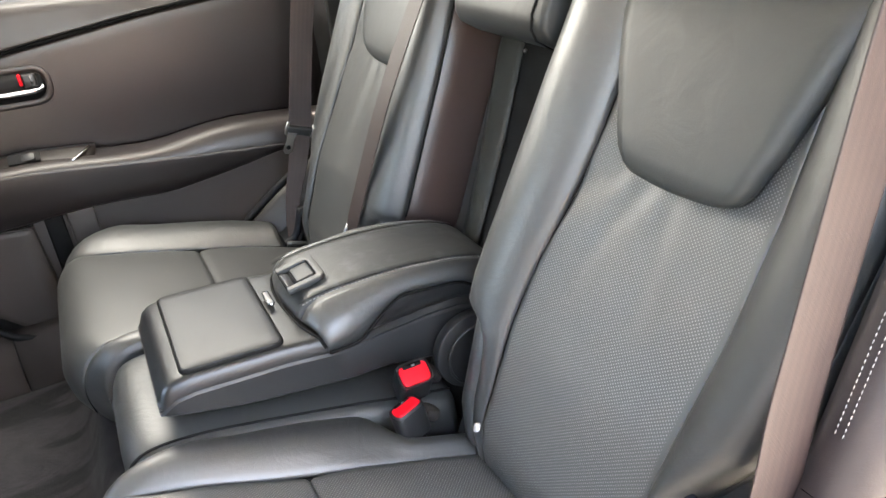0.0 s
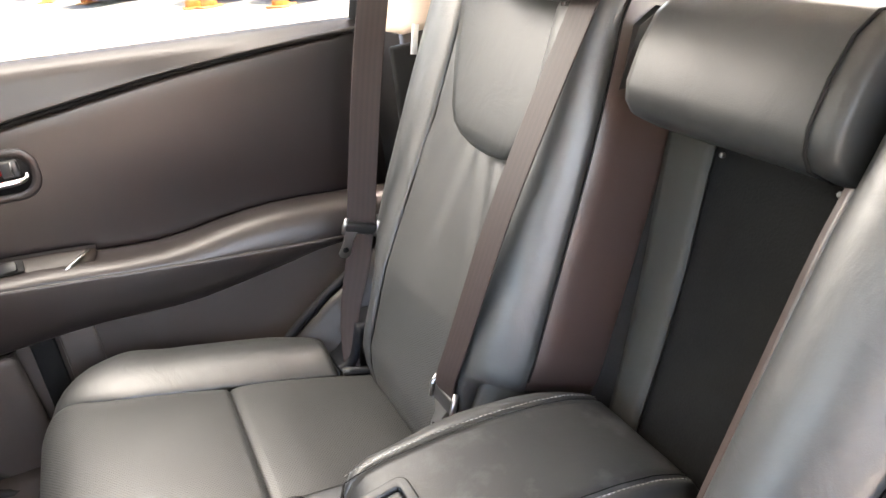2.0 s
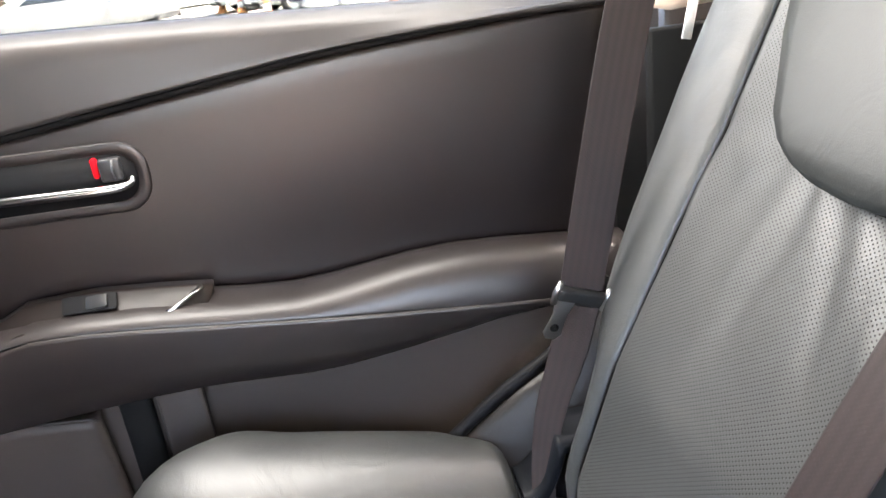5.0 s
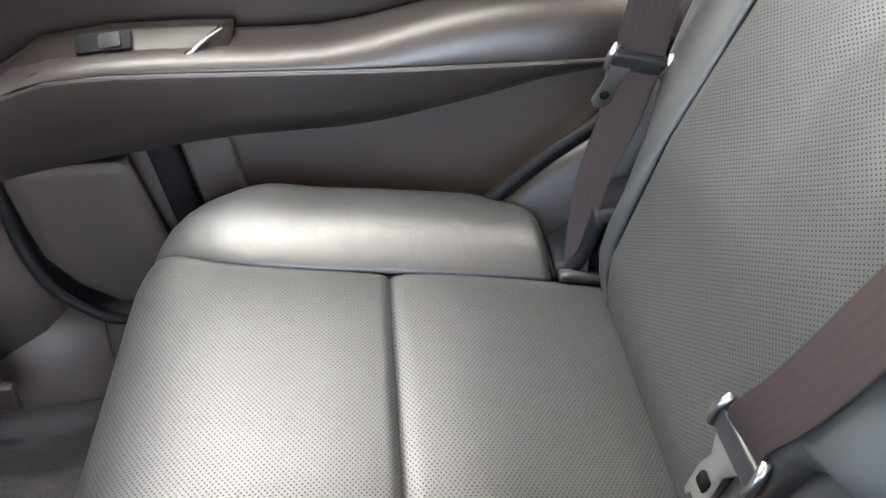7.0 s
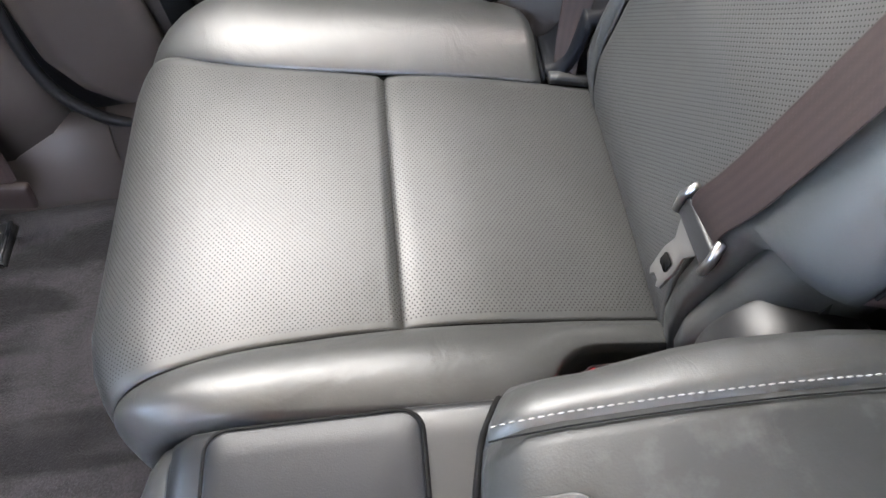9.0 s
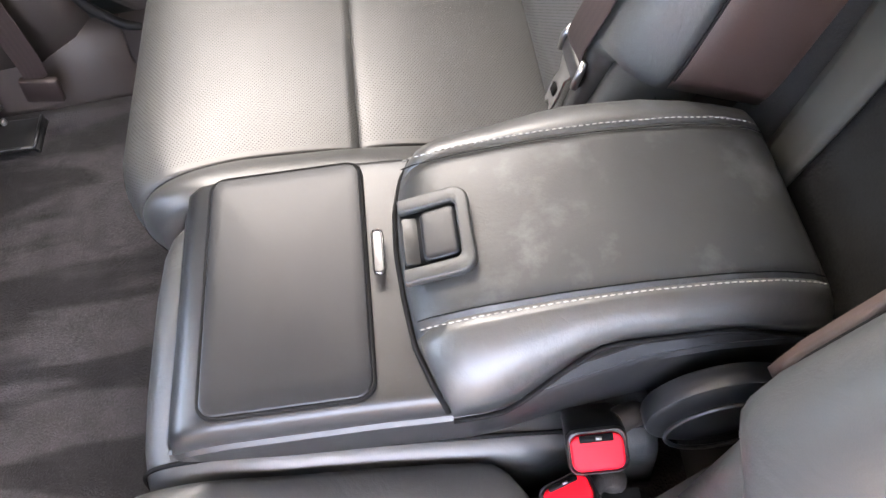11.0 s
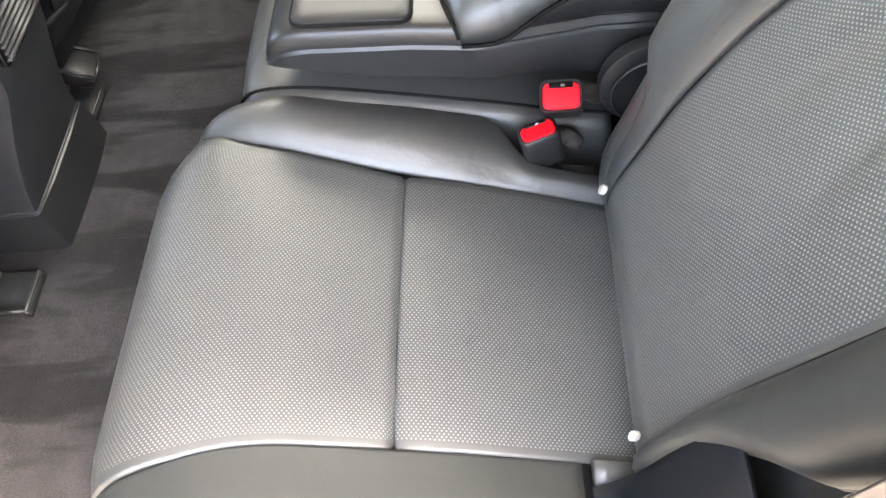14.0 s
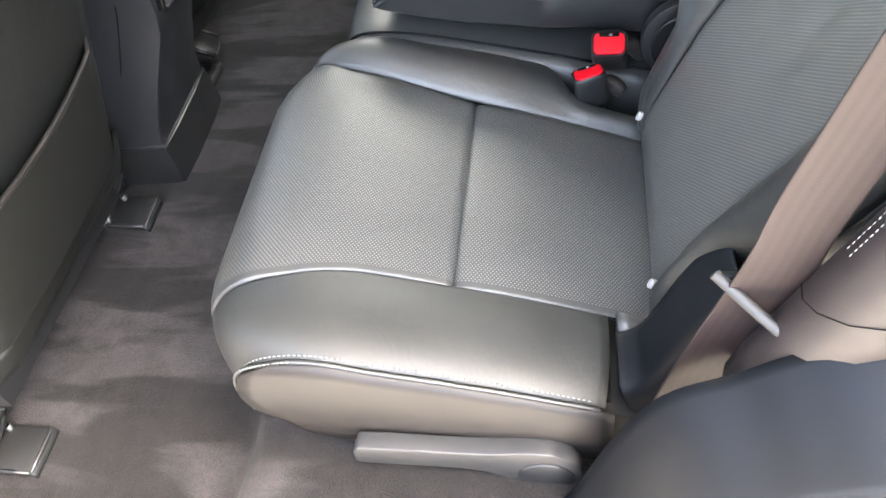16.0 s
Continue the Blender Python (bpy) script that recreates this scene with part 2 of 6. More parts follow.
M_VINYLGREY = plain("grey_green_backing", (0.0052, 0.0056, 0.0050), 0.6, spec=0.3)
M_SEATBACK = leather("front_seat_back_vinyl", (0.0085, 0.0092, 0.0092), 0.5, 0.1, 0.35)
M_STRIP = plain("grey_olive_lining", (0.021, 0.0212, 0.0180), 0.65, spec=0.3)
M_HEADLINER = plain("pale_headliner", (0.46, 0.443, 0.42), 0.9, fine=500, bump=0.3)
M_BEIGE = plain("beige_pillar_trim", (0.42, 0.33, 0.26), 0.6)
M_MARKER = plain("pale_marker_plastic", (0.34, 0.33, 0.315), 0.5, vary=0.05)
M_WHITE = plain("white_marker_plastic", (0.70, 0.69, 0.66), 0.4, vary=0.05)
M_FOAM = plain("dark_seat_base", (0.010, 0.010, 0.010), 0.8)
M_RUBBER = plain("black_rubber_seal", (0.004, 0.004, 0.0045), 0.6, spec=0.15)


def scuffed_leather(name, rgb, dust):
    """Leather with dull pale scuffs in a few irregular patches."""
    mat = leather(name, rgb, 0.47, 0.16, 0.34)
    n, l = links(mat)
    b = n["Principled BSDF"]
    src = b.inputs["Base Color"].links[0].from_socket
    tc = n.new("ShaderNodeTexCoord")
    a = n.new("ShaderNodeTexNoise")
    a.inputs["Scale"].default_value, a.inputs["Detail"].default_value, a.inputs["Roughness"].default_value = 11, 6, 0.65
    l.new(tc.outputs["Object"], a.inputs["Vector"])
    r = n.new("ShaderNodeMapRange")
    r.inputs["From Min"].default_value, r.inputs["From Max"].default_value = 0.54, 0.74
    l.new(a.outputs["Fac"], r.inputs["Value"])
    m = n.new("ShaderNodeMix")
    m.data_type = "RGBA"
    l.new(math_node(mat.node_tree, "MULTIPLY", r.outputs[0], 0.55), m.inputs[0])
    l.new(src, m.inputs[6])
    m.inputs[7].default_value = (*dust, 1)
    l.new(m.outputs[2], b.inputs["Base Color"])
    return mat


M_PAD = scuffed_leather("scuffed_black_leather", (0.019, 0.0200, 0.0197), (0.10, 0.102, 0.10))


# ---------------------------------------------------------------- mesh tools
def catmull(pts, n=8):
    """A smooth curve through the points, n steps a span."""
    pts = [Vector(p) for p in pts]
    out = []
    for i in range(len(pts) - 1):
        p0, p1, p2 = pts[max(i - 1, 0)], pts[i], pts[i + 1]
        p3 = pts[min(i + 2, len(pts) - 1)]
        for k in range(n):
            t = k / n
            out.append(0.5 * (2 * p1 + (p2 - p0) * t + (2 * p0 - 5 * p1 + 4 * p2 - p3) * t * t + (3 * p1 - p0 - 3 * p2 + p3) * t ** 3))
    out.append(pts[-1])
    return out


def line1d(xs, ys):
    return lambda x: float(np.interp(x, xs, ys))


def soft1d(xs, ys, width):
    """The same guide line with its corners rounded over a width."""
    offs = np.linspace(-0.5, 0.5, 9) * width
    return lambda x: float(np.mean(np.interp(x + offs, xs, ys)))


def rounded_line(width, xs, ys):
    first, last = (ys[1] - ys[0]) / (xs[1] - xs[0]), (ys[-1] - ys[-2]) / (xs[-1] - xs[-2])
    return soft1d([xs[0] - 0.2, *xs, xs[-1] + 0.2], [ys[0] - 0.2 * first, *ys, ys[-1] + 0.2 * last], width)


def smooth01(t):
    t = min(1.0, max(0.0, t))
    return t * t * (3 - 2 * t)


def thing(name, at, label, category, group="", kind=""):
    ob = new(name)
    ob.location = at
    ob.empty_display_size = 0.05
    bpy.context.view_layer.update()
    return tagged(ob, label, category, group, kind)


def part(name, bm, material, parent=None, label="", smooth=True, sharp=None):
    bmesh.ops.recalc_face_normals(bm, faces=bm.faces)
    me = bpy.data.meshes.new(name)
    bm.to_mesh(me)
    bm.free()
    me.materials.append(material)
    if smooth:
        me.polygons.foreach_set("use_smooth", [True] * len(me.polygons))
    if sharp:
        me.set_sharp_from_angle(angle=radians(sharp))
    ob = new(name, me)
    if parent is not None:
        ob.parent = parent
        if parent.data is None:
            ob.matrix_parent_inverse = Matrix.Translation(-parent.location)
    if label:
        tagged(ob, label)
    return ob


def shell(rows, thick=0.006, tuck=0.0):
    """A panel of some thickness from a grid of points; its border may be tucked in, as at a seam. UV in metres."""
    R, C = len(rows), len(rows[0])
    P = np.array([[tuple(p) for p in r] for r in rows], float)
    du = np.gradient(P, axis=1)
    dv = np.gradient(P, axis=0)
    N = np.cross(du, dv)
    N /= np.linalg.norm(N, axis=2, keepdims=True) + 1e-12
    if N[..., 2].mean() < 0 and abs(N[..., 2].mean()) > 0.15:
        N = -N
    ul = np.concatenate([[0], np.cumsum(np.linalg.norm(np.diff(P[R // 2], axis=0), axis=1))])
    vl = np.concatenate([[0], np.cumsum(np.linalg.norm(np.diff(P[:, C // 2], axis=0), axis=1))])
    if tuck:
        P = P.copy()
        edge = np.zeros((R, C, 1))
        edge[0], edge[-1], edge[:, 0], edge[:, -1] = 1, 1, 1, 1
        P -= N * edge * tuck
    Q = P - N * thick
    bm = bmesh.new()
    uvl = bm.loops.layers.uv.new("UVMap")
    uvs2 = bm.loops.layers.uv.new("Span")
    a = [[bm.verts.new(P[i, j]) for j in range(C)] for i in range(R)]
    b = [[bm.verts.new(Q[i, j]) for j in range(C)] for i in range(R)]
    uvs, frac = {}, {}
    for i in range(R):
        for j in range(C):
            uvs[a[i][j]] = uvs[b[i][j]] = (ul[j], vl[i])
            frac[a[i][j]] = frac[b[i][j]] = (ul[j] / ul[-1], vl[i] / vl[-1])
    fs = []
    for i in range(R - 1):
        for j in range(C - 1):
            fs.append((a[i][j], a[i][j + 1], a[i + 1][j + 1], a[i + 1][j]))
            fs.append((b[i][j], b[i + 1][j], b[i + 1][j + 1], b[i][j + 1]))
    for j in range(C - 1):
        fs.append((a[0][j], b[0][j], b[0][j + 1], a[0][j + 1]))
        fs.append((a[-1][j], a[-1][j + 1], b[-1][j + 1], b[-1][j]))
    for i in range(R - 1):
        fs.append((a[i][0], a[i + 1][0], b[i + 1][0], b[i][0]))
        fs.append((a[i][-1], b[i][-1], b[i + 1][-1], a[i + 1][-1]))
    for f in fs:
        try:
            face = bm.faces.new(f)
        except ValueError:
            continue
        for lp in face.loops:
            lp[uvl].uv = uvs[lp.vert]
            lp[uvs2].uv = frac[lp.vert]
    return bm


def loft(rings, cap=True):
    """A body through closed rings of equal length."""
    bm = bmesh.new()
    vs = [[bm.verts.new(p) for p in r] for r in rings]
    n = len(rings[0])
    for a, b in zip(vs, vs[1:]):
        for i in range(n):
            bm.faces.new((a[i], a[(i + 1) % n], b[(i + 1) % n], b[i]))
    if cap:
        bm.faces.new(vs[0][::-1])
        bm.faces.new(vs[-1])
    return bm


def tube(pts, r, n=8, cap=True):
    pts = [Vector(p) for p in pts]
    rings = []
    for i, p in enumerate(pts):
        d = (pts[min(i + 1, len(pts) - 1)] - pts[max(i - 1, 0)]).normalized()
        s = d.orthogonal().normalized() if i == 0 else (s - d * s.dot(d)).normalized()
        t = d.cross(s)
        rr = r[i] if isinstance(r, (list, tuple)) else r
        rings.append([p + (s * math.cos(2 * math.pi * k / n) + t * math.sin(2 * math.pi * k / n)) * rr for k in range(n)])
    return loft(rings, cap)


def block(size, at=(0, 0, 0), bevel=0.003, segs=2, turn=None):
    bm = bmesh.new()
    bmesh.ops.create_cube(bm, size=1.0)
    bmesh.ops.scale(bm, vec=size, verts=bm.verts)
    if bevel:
        bmesh.ops.bevel(bm, geom=bm.edges[:], offset=bevel, segments=segs, profile=0.5, affect="EDGES")
    if turn is not None:
        bmesh.ops.transform(bm, matrix=turn, verts=bm.verts)
    bmesh.ops.translate(bm, vec=at, verts=bm.verts)
    return bm


def plate(outline, thick, m, bevel=0.0015, segs=2):
    """A flat plate with this outline (x, y), thick along z, bevelled, then laid by m."""
    bm = bmesh.new()
    top = bm.faces.new([bm.verts.new((x, y, 0)) for x, y in outline])
    ext = bmesh.ops.extrude_face_region(bm, geom=[top])
    bmesh.ops.translate(bm, vec=(0, 0, -thick), verts=[v for v in ext["geom"] if isinstance(v, bmesh.types.BMVert)])
    bmesh.ops.recalc_face_normals(bm, faces=bm.faces)
    if bevel:
        sharp = [e for e in bm.edges if len(e.link_faces) == 2 and e.calc_face_angle(0) > 0.9]
        bmesh.ops.bevel(bm, geom=sharp, offset=bevel, segments=segs, profile=0.5, affect="EDGES", clamp_overlap=True)
    bmesh.ops.transform(bm, matrix=m, verts=bm.verts)
    return bm


def rounded(w, h, r, n=5, cx=0.0, cy=0.0):
    out = []
    for k, (sx, sy) in enumerate(((1, 1), (-1, 1), (-1, -1), (1, -1))):
        for i in range(n + 1):
            a = math.pi / 2 * (k + i / n)
            out.append((cx + sx * (w / 2 - r) + r * math.cos(a), cy + sy * (h / 2 - r) + r * math.sin(a)))
    return out


def ring_plate(w, h, r, rim, thick, m, n=5):
    """A flat frame: a rounded rectangle with a rounded hole."""
    out, inn = rounded(w, h, r, n), rounded(w - 2 * rim, h - 2 * rim, max(r - rim * 0.6, 0.002), n)
    bm = bmesh.new()
    k = len(out)
    layers = [[bm.verts.new((x, y, z)) for x, y in o] for o, z in ((out, -thick), (out, -0.001), ([(x * (1 - 0.0015 * 2 / w), y * (1 - 0.0015 * 2 / h)) for x, y in out], 0), ([(x * (1 + 0.001 * 2 / w), y * (1 + 0.001 * 2 / h)) for x, y in inn], 0), (inn, -0.001), (inn, -thick))]
    for a, b in zip(layers, layers[1:] + layers[:1]):
        for i in range(k):
            bm.faces.new((a[i], a[(i + 1) % k], b[(i + 1) % k], b[i]))
    bmesh.ops.transform(bm, matrix=m, verts=bm.verts)
    return bm


def domed(w, h, r, thick, dome, m, n=6):
    """A lid with rounded corners, a small radius round its edge and a slightly domed top."""
    bm = bmesh.new()
    rings = [[bm.verts.new((x, y, -thick)) for x, y in rounded(w, h, r, n)]]
    for ins, z in ((0.0, -0.0022), (0.0008, -0.0007), (0.0022, 0.0)):
        rings.append([bm.verts.new((x, y, z)) for x, y in rounded(w - 2 * ins, h - 2 * ins, r - ins * 0.5, n)])
    for k in (0.85, 0.65, 0.42, 0.2):
        rings.append([bm.verts.new((x * k, y * k, dome * (1 - k * k))) for x, y in rounded(w - 0.0044, h - 0.0044, r - 0.001, n)])
    for a, b in zip(rings, rings[1:]):
        for i in range(len(a)):
            bm.faces.new((a[i], a[(i + 1) % len(a)], b[(i + 1) % len(a)], b[i]))
    bm.faces.new(rings[-1])
    bm.faces.new(rings[0][::-1])
    bmesh.ops.transform(bm, matrix=m, verts=bm.verts)
    return bm


def basis(at, ex, ey):
    """A pose whose x axis is ex and whose y axis is near ey."""
    ex = Vector(ex).normalized()
    ez = ex.cross(Vector(ey)).normalized()
    ey = ez.cross(ex)
    m = Matrix((ex, ey, ez)).transposed().to_4x4()
    return Matrix.Translation(at) @ m


def stitches(pts, step=0.0062, size=0.0042, r=0.0009, lift=(0, 0, 0.0008)):
    """A row of single thread stitches along a curve, as one part."""
    pts = [Vector(p) + Vector(lift) for p in pts]
    acc = [0.0]
    for a, b in zip(pts, pts[1:]):
        acc.append(acc[-1] + (b - a).length)
    P = np.array([tuple(p) for p in pts])

    def at(s):
        return Vector([float(np.interp(s, acc, P[:, k])) for k in range(3)])

    bm = bmesh.new()
    for i in range(int(acc[-1] / step)):
        a, b = at(i * step), at(i * step + size)
        d = (b - a).normalized()
        s = d.orthogonal().normalized()
        t = d.cross(s)
        rings = []
        for q, w in ((a, 0.4), (a.lerp(b, 0.3), 1), (a.lerp(b, 0.7), 1), (b, 0.4)):
            rings.append([bm.verts.new(q + (s * math.cos(k * math.pi / 2) + t * math.sin(k * math.pi / 2)) * r * w) for k in range(4)])
        for u, v in zip(rings, rings[1:]):
            for k in range(4):
                bm.faces.new((u[k], u[(k + 1) % 4], v[(k + 1) % 4], v[k]))
        bm.faces.new(rings[0])
        bm.faces.new(rings[-1])
    return bm


def disc(m, r, thick, n=20, bevel=0.001):
    return plate([(r * math.cos(2 * math.pi * k / n), r * math.sin(2 * math.pi * k / n)) for k in range(n)], thick, m, bevel)


def strap(pts, width, across, thick=0.0016, n=6):
    """A belt's webbing along a curve; across gives its width direction, for the whole or point by point."""
    curve = catmull(pts, n)
    k = len(pts) - 1
    ws = [Vector(a).normalized() for a in across] if isinstance(across[0], (tuple, list)) else [Vector(across).normalized()] * len(pts)
    wid = list(width) if isinstance(width, (tuple, list)) else [width] * len(pts)
    rows = []
    for i, p in enumerate(curve):
        f = min(i / n, k)
        j = min(int(f), k - 1)
        w = ws[j].lerp(ws[j + 1], f - j).normalized()
        half = (wid[j] + (wid[j + 1] - wid[j]) * (f - j)) / 2
        rows.append([p + w * half * s for s in (-1, -0.94, -0.6, -0.2, 0.2, 0.6, 0.94, 1)])
    return shell(rows, thick)


EDGE = [0, 0.012, 0.04, 0.1, 0.18, 0.28, 0.38, 0.5, 0.62, 0.72, 0.82, 0.9, 0.96, 0.988, 1]
SHORT = [0, 0.03, 0.1, 0.22, 0.36, 0.5, 0.62, 0.72, 0.8, 0.87, 0.92, 0.96, 0.985, 1]


# ---------------------------------------------------------------- rear seats
NOSE = [(0.045, 0.150), (0.004, 0.175), (-0.020, 0.213), (-0.025, 0.254), (-0.011, 0.291), (0.022, 0.314), (0.075, 0.3205)]
FRONT = NOSE + [(0.14, 0.314), (0.20, 0.300), (0.235, 0.290), (0.256, 0.2832), (0.2675, 0.2785), (0.2740, 0.2700)]
REAR = [(0.2722, 0.2695), (0.2752, 0.2738), (0.282, 0.2755), (0.297, 0.2742), (0.345, 0.263), (0.425, 0.238), (0.505, 0.211), (0.535, 0.198)]
LONG = NOSE + [(0.14, 0.315), (0.20, 0.304), (0.2685, 0.289), (0.36, 0.266), (0.44, 0.242), (0.505, 0.221), (0.535, 0.210)]
NOSE_X = -0.505
seam_out = soft1d([-0.60, -0.505, -0.42, -0.366, -0.236, 0.05], [-0.081, -0.050, -0.022, -0.009, -0.008, -0.011], 0.09)
seam_in = soft1d([-0.60, -0.505, -0.42, -0.235, 0.05], [0.381, 0.362, 0.345, 0.317, 0.305], 0.10)


def nose_shift(y):
    if y < 0:
        return 0.065 * min(1, -y / 0.133) ** 2.2
    return 0.06 * max(0, (y - 0.28) / 0.12) ** 2


def along(profile, n=5, stop=None):
    out = [(p.x, p.y) for p in catmull([(a, b, 0) for a, b in profile], n)]
    return [q for q in out if stop is None or q[0] <= stop]


PROF_IN = [(p.x, p.y) for p in catmull([(a, b, 0) for a, b in FRONT[5:] + REAR[1:]], 5)]
PROF_IN = [q for q in PROF_IN if not 0.20 < q[0] < 0.335]
PROF_LONG = [(p.x, p.y) for p in catmull([(a, b, 0) for a, b in LONG[5:]], 5)]


def seam_drop(w, dx, edge=0.009):
    """How far a side roll lies below its own line beside the seam, where it meets the insert."""
    if dx < 0.03:
        return 0.0
    zi = np.interp(dx, [q[0] for q in PROF_IN], [q[1] for q in PROF_IN])
    zl = np.interp(dx, [q[0] for q in PROF_LONG], [q[1] for q in PROF_LONG])
    return float(zi - zl - edge * smooth01((dx - 0.03) / 0.06)) * (1 - smooth01(w / 0.4))


def lateral(profile, y_of, ws, lift, my, n=5, stop=None, short=0.0, corner=0.0):
    """A cushion panel: one row for each step along the profile, from one side's line to the other's."""
    rows = []
    for dx, z in along(profile, n, stop):
        row = []
        for w in ws:
            x0 = NOSE_X + dx - corner * max(0, (dx - 0.38) / 0.08) * max(0, w - 0.35) ** 2
            y = y_of(x0, w)
            x = x0 + nose_shift(y) * (1 - smooth01((dx - 0.02) / 0.2)) + short * (1 - smooth01((dx + 0.03) / 0.22))
            row.append((x, my(y), z + lift(w, dx)))
        rows.append(row)
    return rows


def back_point(y, z, d, my):
    return (0.433 * (z - 0.28) - 0.918 * d, my(y), z + 0.397 * d)


BACK_Z = [0.165, 0.19, 0.22, 0.26, 0.30, 0.35, 0.383, 0.393, 0.403, 0.416, 0.43, 0.45, 0.50, 0.55, 0.60, 0.65, 0.70, 0.75, 0.79, 0.82]
BACK_STEPS = [(z, 0.0) for z in BACK_Z] + [(0.842, -0.006), (0.855, -0.022), (0.860, -0.05), (0.856, -0.09), (0.84, -0.12)]
bseam_out = rounded_line(0.06, [0.17, 0.3, 0.45, 0.55, 0.7, 0.86], [-0.012, -0.014, -0.019, -0.026, -0.022, -0.020])
bseam_in = rounded_line(0.06, [0.17, 0.3, 0.49, 0.574, 0.65, 0.73, 0.86], [0.290, 0.277, 0.272, 0.254, 0.247, 0.239, 0.236])
inner_edge = line1d([0.17, 0.30, 0.385, 0.402, 0.415, 0.45, 0.68, 0.80, 0.86], [0.304, 0.309, 0.318, 0.340, 0.386, 0.388, 0.374, 0.358, 0.345])
outer_edge = line1d([0.17, 0.28, 0.33, 0.37, 0.40, 0.43, 0.463, 0.52, 0.68, 0.80, 0.86], [-0.034, -0.037, -0.041, -0.044, -0.053, -0.080, -0.102, -0.115, -0.122, -0.115, -0.105])
insert_d = line1d([0.165, 0.21, 0.25, 0.285, 0.42, 0.65, 0.86], [-0.066, -0.037, -0.013, 0.0, 0.006, -0.014, -0.016])
foot_d = line1d([0.165, 0.21, 0.25, 0.285, 0.9], [-0.066, -0.037, -0.013, 0.0, 0.0])


FINE = [0, 0.012] + [k / 44 for k in range(1, 44)] + [0.988, 1]
DENSE = [(z, 0.0) for z in np.linspace(0.165, 0.82, 60)] + BACK_STEPS[20:-2]


def folds(w, z):
    """Gathered leather that fans out below the shoulder pad."""
    q = smooth01((z - 0.46) / 0.10) * smooth01((0.70 - z) / 0.06)
    a = math.atan2(w - 0.5, (0.72 - z) * 3.0)
    return q * 0.0022 * (math.sin(a * 12 + 3.0 * noise.noise((w * 5, z * 6, 4.0))) * (0.4 + 0.6 * abs(noise.noise((w * 7, z * 3, 9.0)))) * 1.3)


def build_seat(label, cushion_mirror, back_mirror, pad_line, perf, far):
    def my(y):
        return y if cushion_mirror is None else 2 * cushion_mirror - y

    def mb(y):
        return y if back_mirror is None else 2 * back_mirror - y

    short = 0.012 if far else 0.0
    edge = 0.001 if far else 0.0035
    seat = thing("rear_car_seat", (-0.2, my(0.15), 0.08), label, "car seat", "rear seats")

    def crown(w, dx):
        return 0.005 - (edge + 0.005) * abs(2 * w - 1) ** 3 * smooth01((dx - 0.03) / 0.06)

    span = lambda x, w: seam_out(x) + (seam_in(x) - seam_out(x)) * w
    part("front_insert", shell(lateral(FRONT, span, EDGE, crown, my, short=short), 0.008, 0.0006), perf, seat, "perforated leather front panel")
    part("rear_insert", shell(lateral(REAR, span, EDGE, crown, my), 0.008, 0.0006), perf, seat, "perforated leather rear panel")

    # outer side roll, ending at the hinge notch
    def out_y(x, w):
        return seam_out(x) + ((-0.158 if far else -0.134) - seam_out(x)) * w

    def out_lift(w, dx):
        return (0.085 * w * (1 - w) - 0.004 * w ** 3 if far else 0.013 * w - 0.022 * w ** 4) + seam_drop(w, dx, edge)

    roll_rows = lateral(LONG, out_y, SHORT, out_lift, my, 6, 0.459, short, 0.075 if far else 0.014)
    part("outer_bolster", shell(roll_rows, 0.008, 0.001), M_LEATHER if far else M_LEATHER_WORN, seat)
    strip = [(dx, z) for dx, z in along(LONG, 6) if dx > 0.455]
    rows = [[(NOSE_X + dx, my(seam_out(NOSE_X + dx) - 0.027 * w), z + 0.003 - 0.012 * w * w) for w in (0, 0.1, 0.5, 0.9, 1)] for dx, z in strip]
    part("rear_corner", shell(rows, 0.010, 0.002), M_LEATHER, seat)

    # inner side roll with the cut-out for the buckle
    cut = line1d([-0.6, -0.142, -0.130, -0.119, -0.110, -0.102, -0.093, -0.082, -0.068, 0.06], [0.404, 0.404, 0.401, 0.392, 0.379, 0.364, 0.353, 0.346, 0.342, 0.337])

    def in_y(x, w):
        return seam_in(x) + (cut(x) - seam_in(x)) * min(1, w / 0.85)

    def in_lift(w, dx):
        u = min(1, w / 0.85)
        front = smooth01((0.42 - dx) / 0.15)
        x = NOSE_X + dx
        wide = (cut(x) - seam_in(x)) / (0.404 - seam_in(x))
        return (0.050 * u * (1 - u) + 0.012 * u) * (0.55 + 0.45 * front) * wide - 0.10 * max(0, (w - 0.85) / 0.15) + seam_drop(w, dx, edge)

    part("inner_bolster", shell(lateral(LONG, in_y, [0, 0.03, 0.1, 0.2, 0.32, 0.45, 0.58, 0.7, 0.79, 0.85, 0.88, 0.94, 1], in_lift, my, 7, None, short), 0.008, 0.002), M_LEATHER, seat)

    # seam piping along the two long seams and the crease
    for f, nm in ((seam_out, "outer_seam"), (seam_in, "inner_seam")):
        pts = []
        for dx, z in along(LONG[2:], 5):
            x0 = NOSE_X + dx
            y = f(x0)
            zz = float(np.interp(dx, [p[0] for p in along(FRONT[4:] + REAR, 5)], [p[1] for p in along(FRONT[4:] + REAR, 5)])) if dx > 0.02 else z
            pts.append((x0 + nose_shift(y) * (1 - smooth01((dx - 0.02) / 0.2)) + short * (1 - smooth01((dx + 0.03) / 0.22)), my(y), min(z, zz) - 0.003 - edge * smooth01((dx - 0.03) / 0.06)))
        part(nm, tube(pts, 0.0014, 6), M_GROOVE, seat)

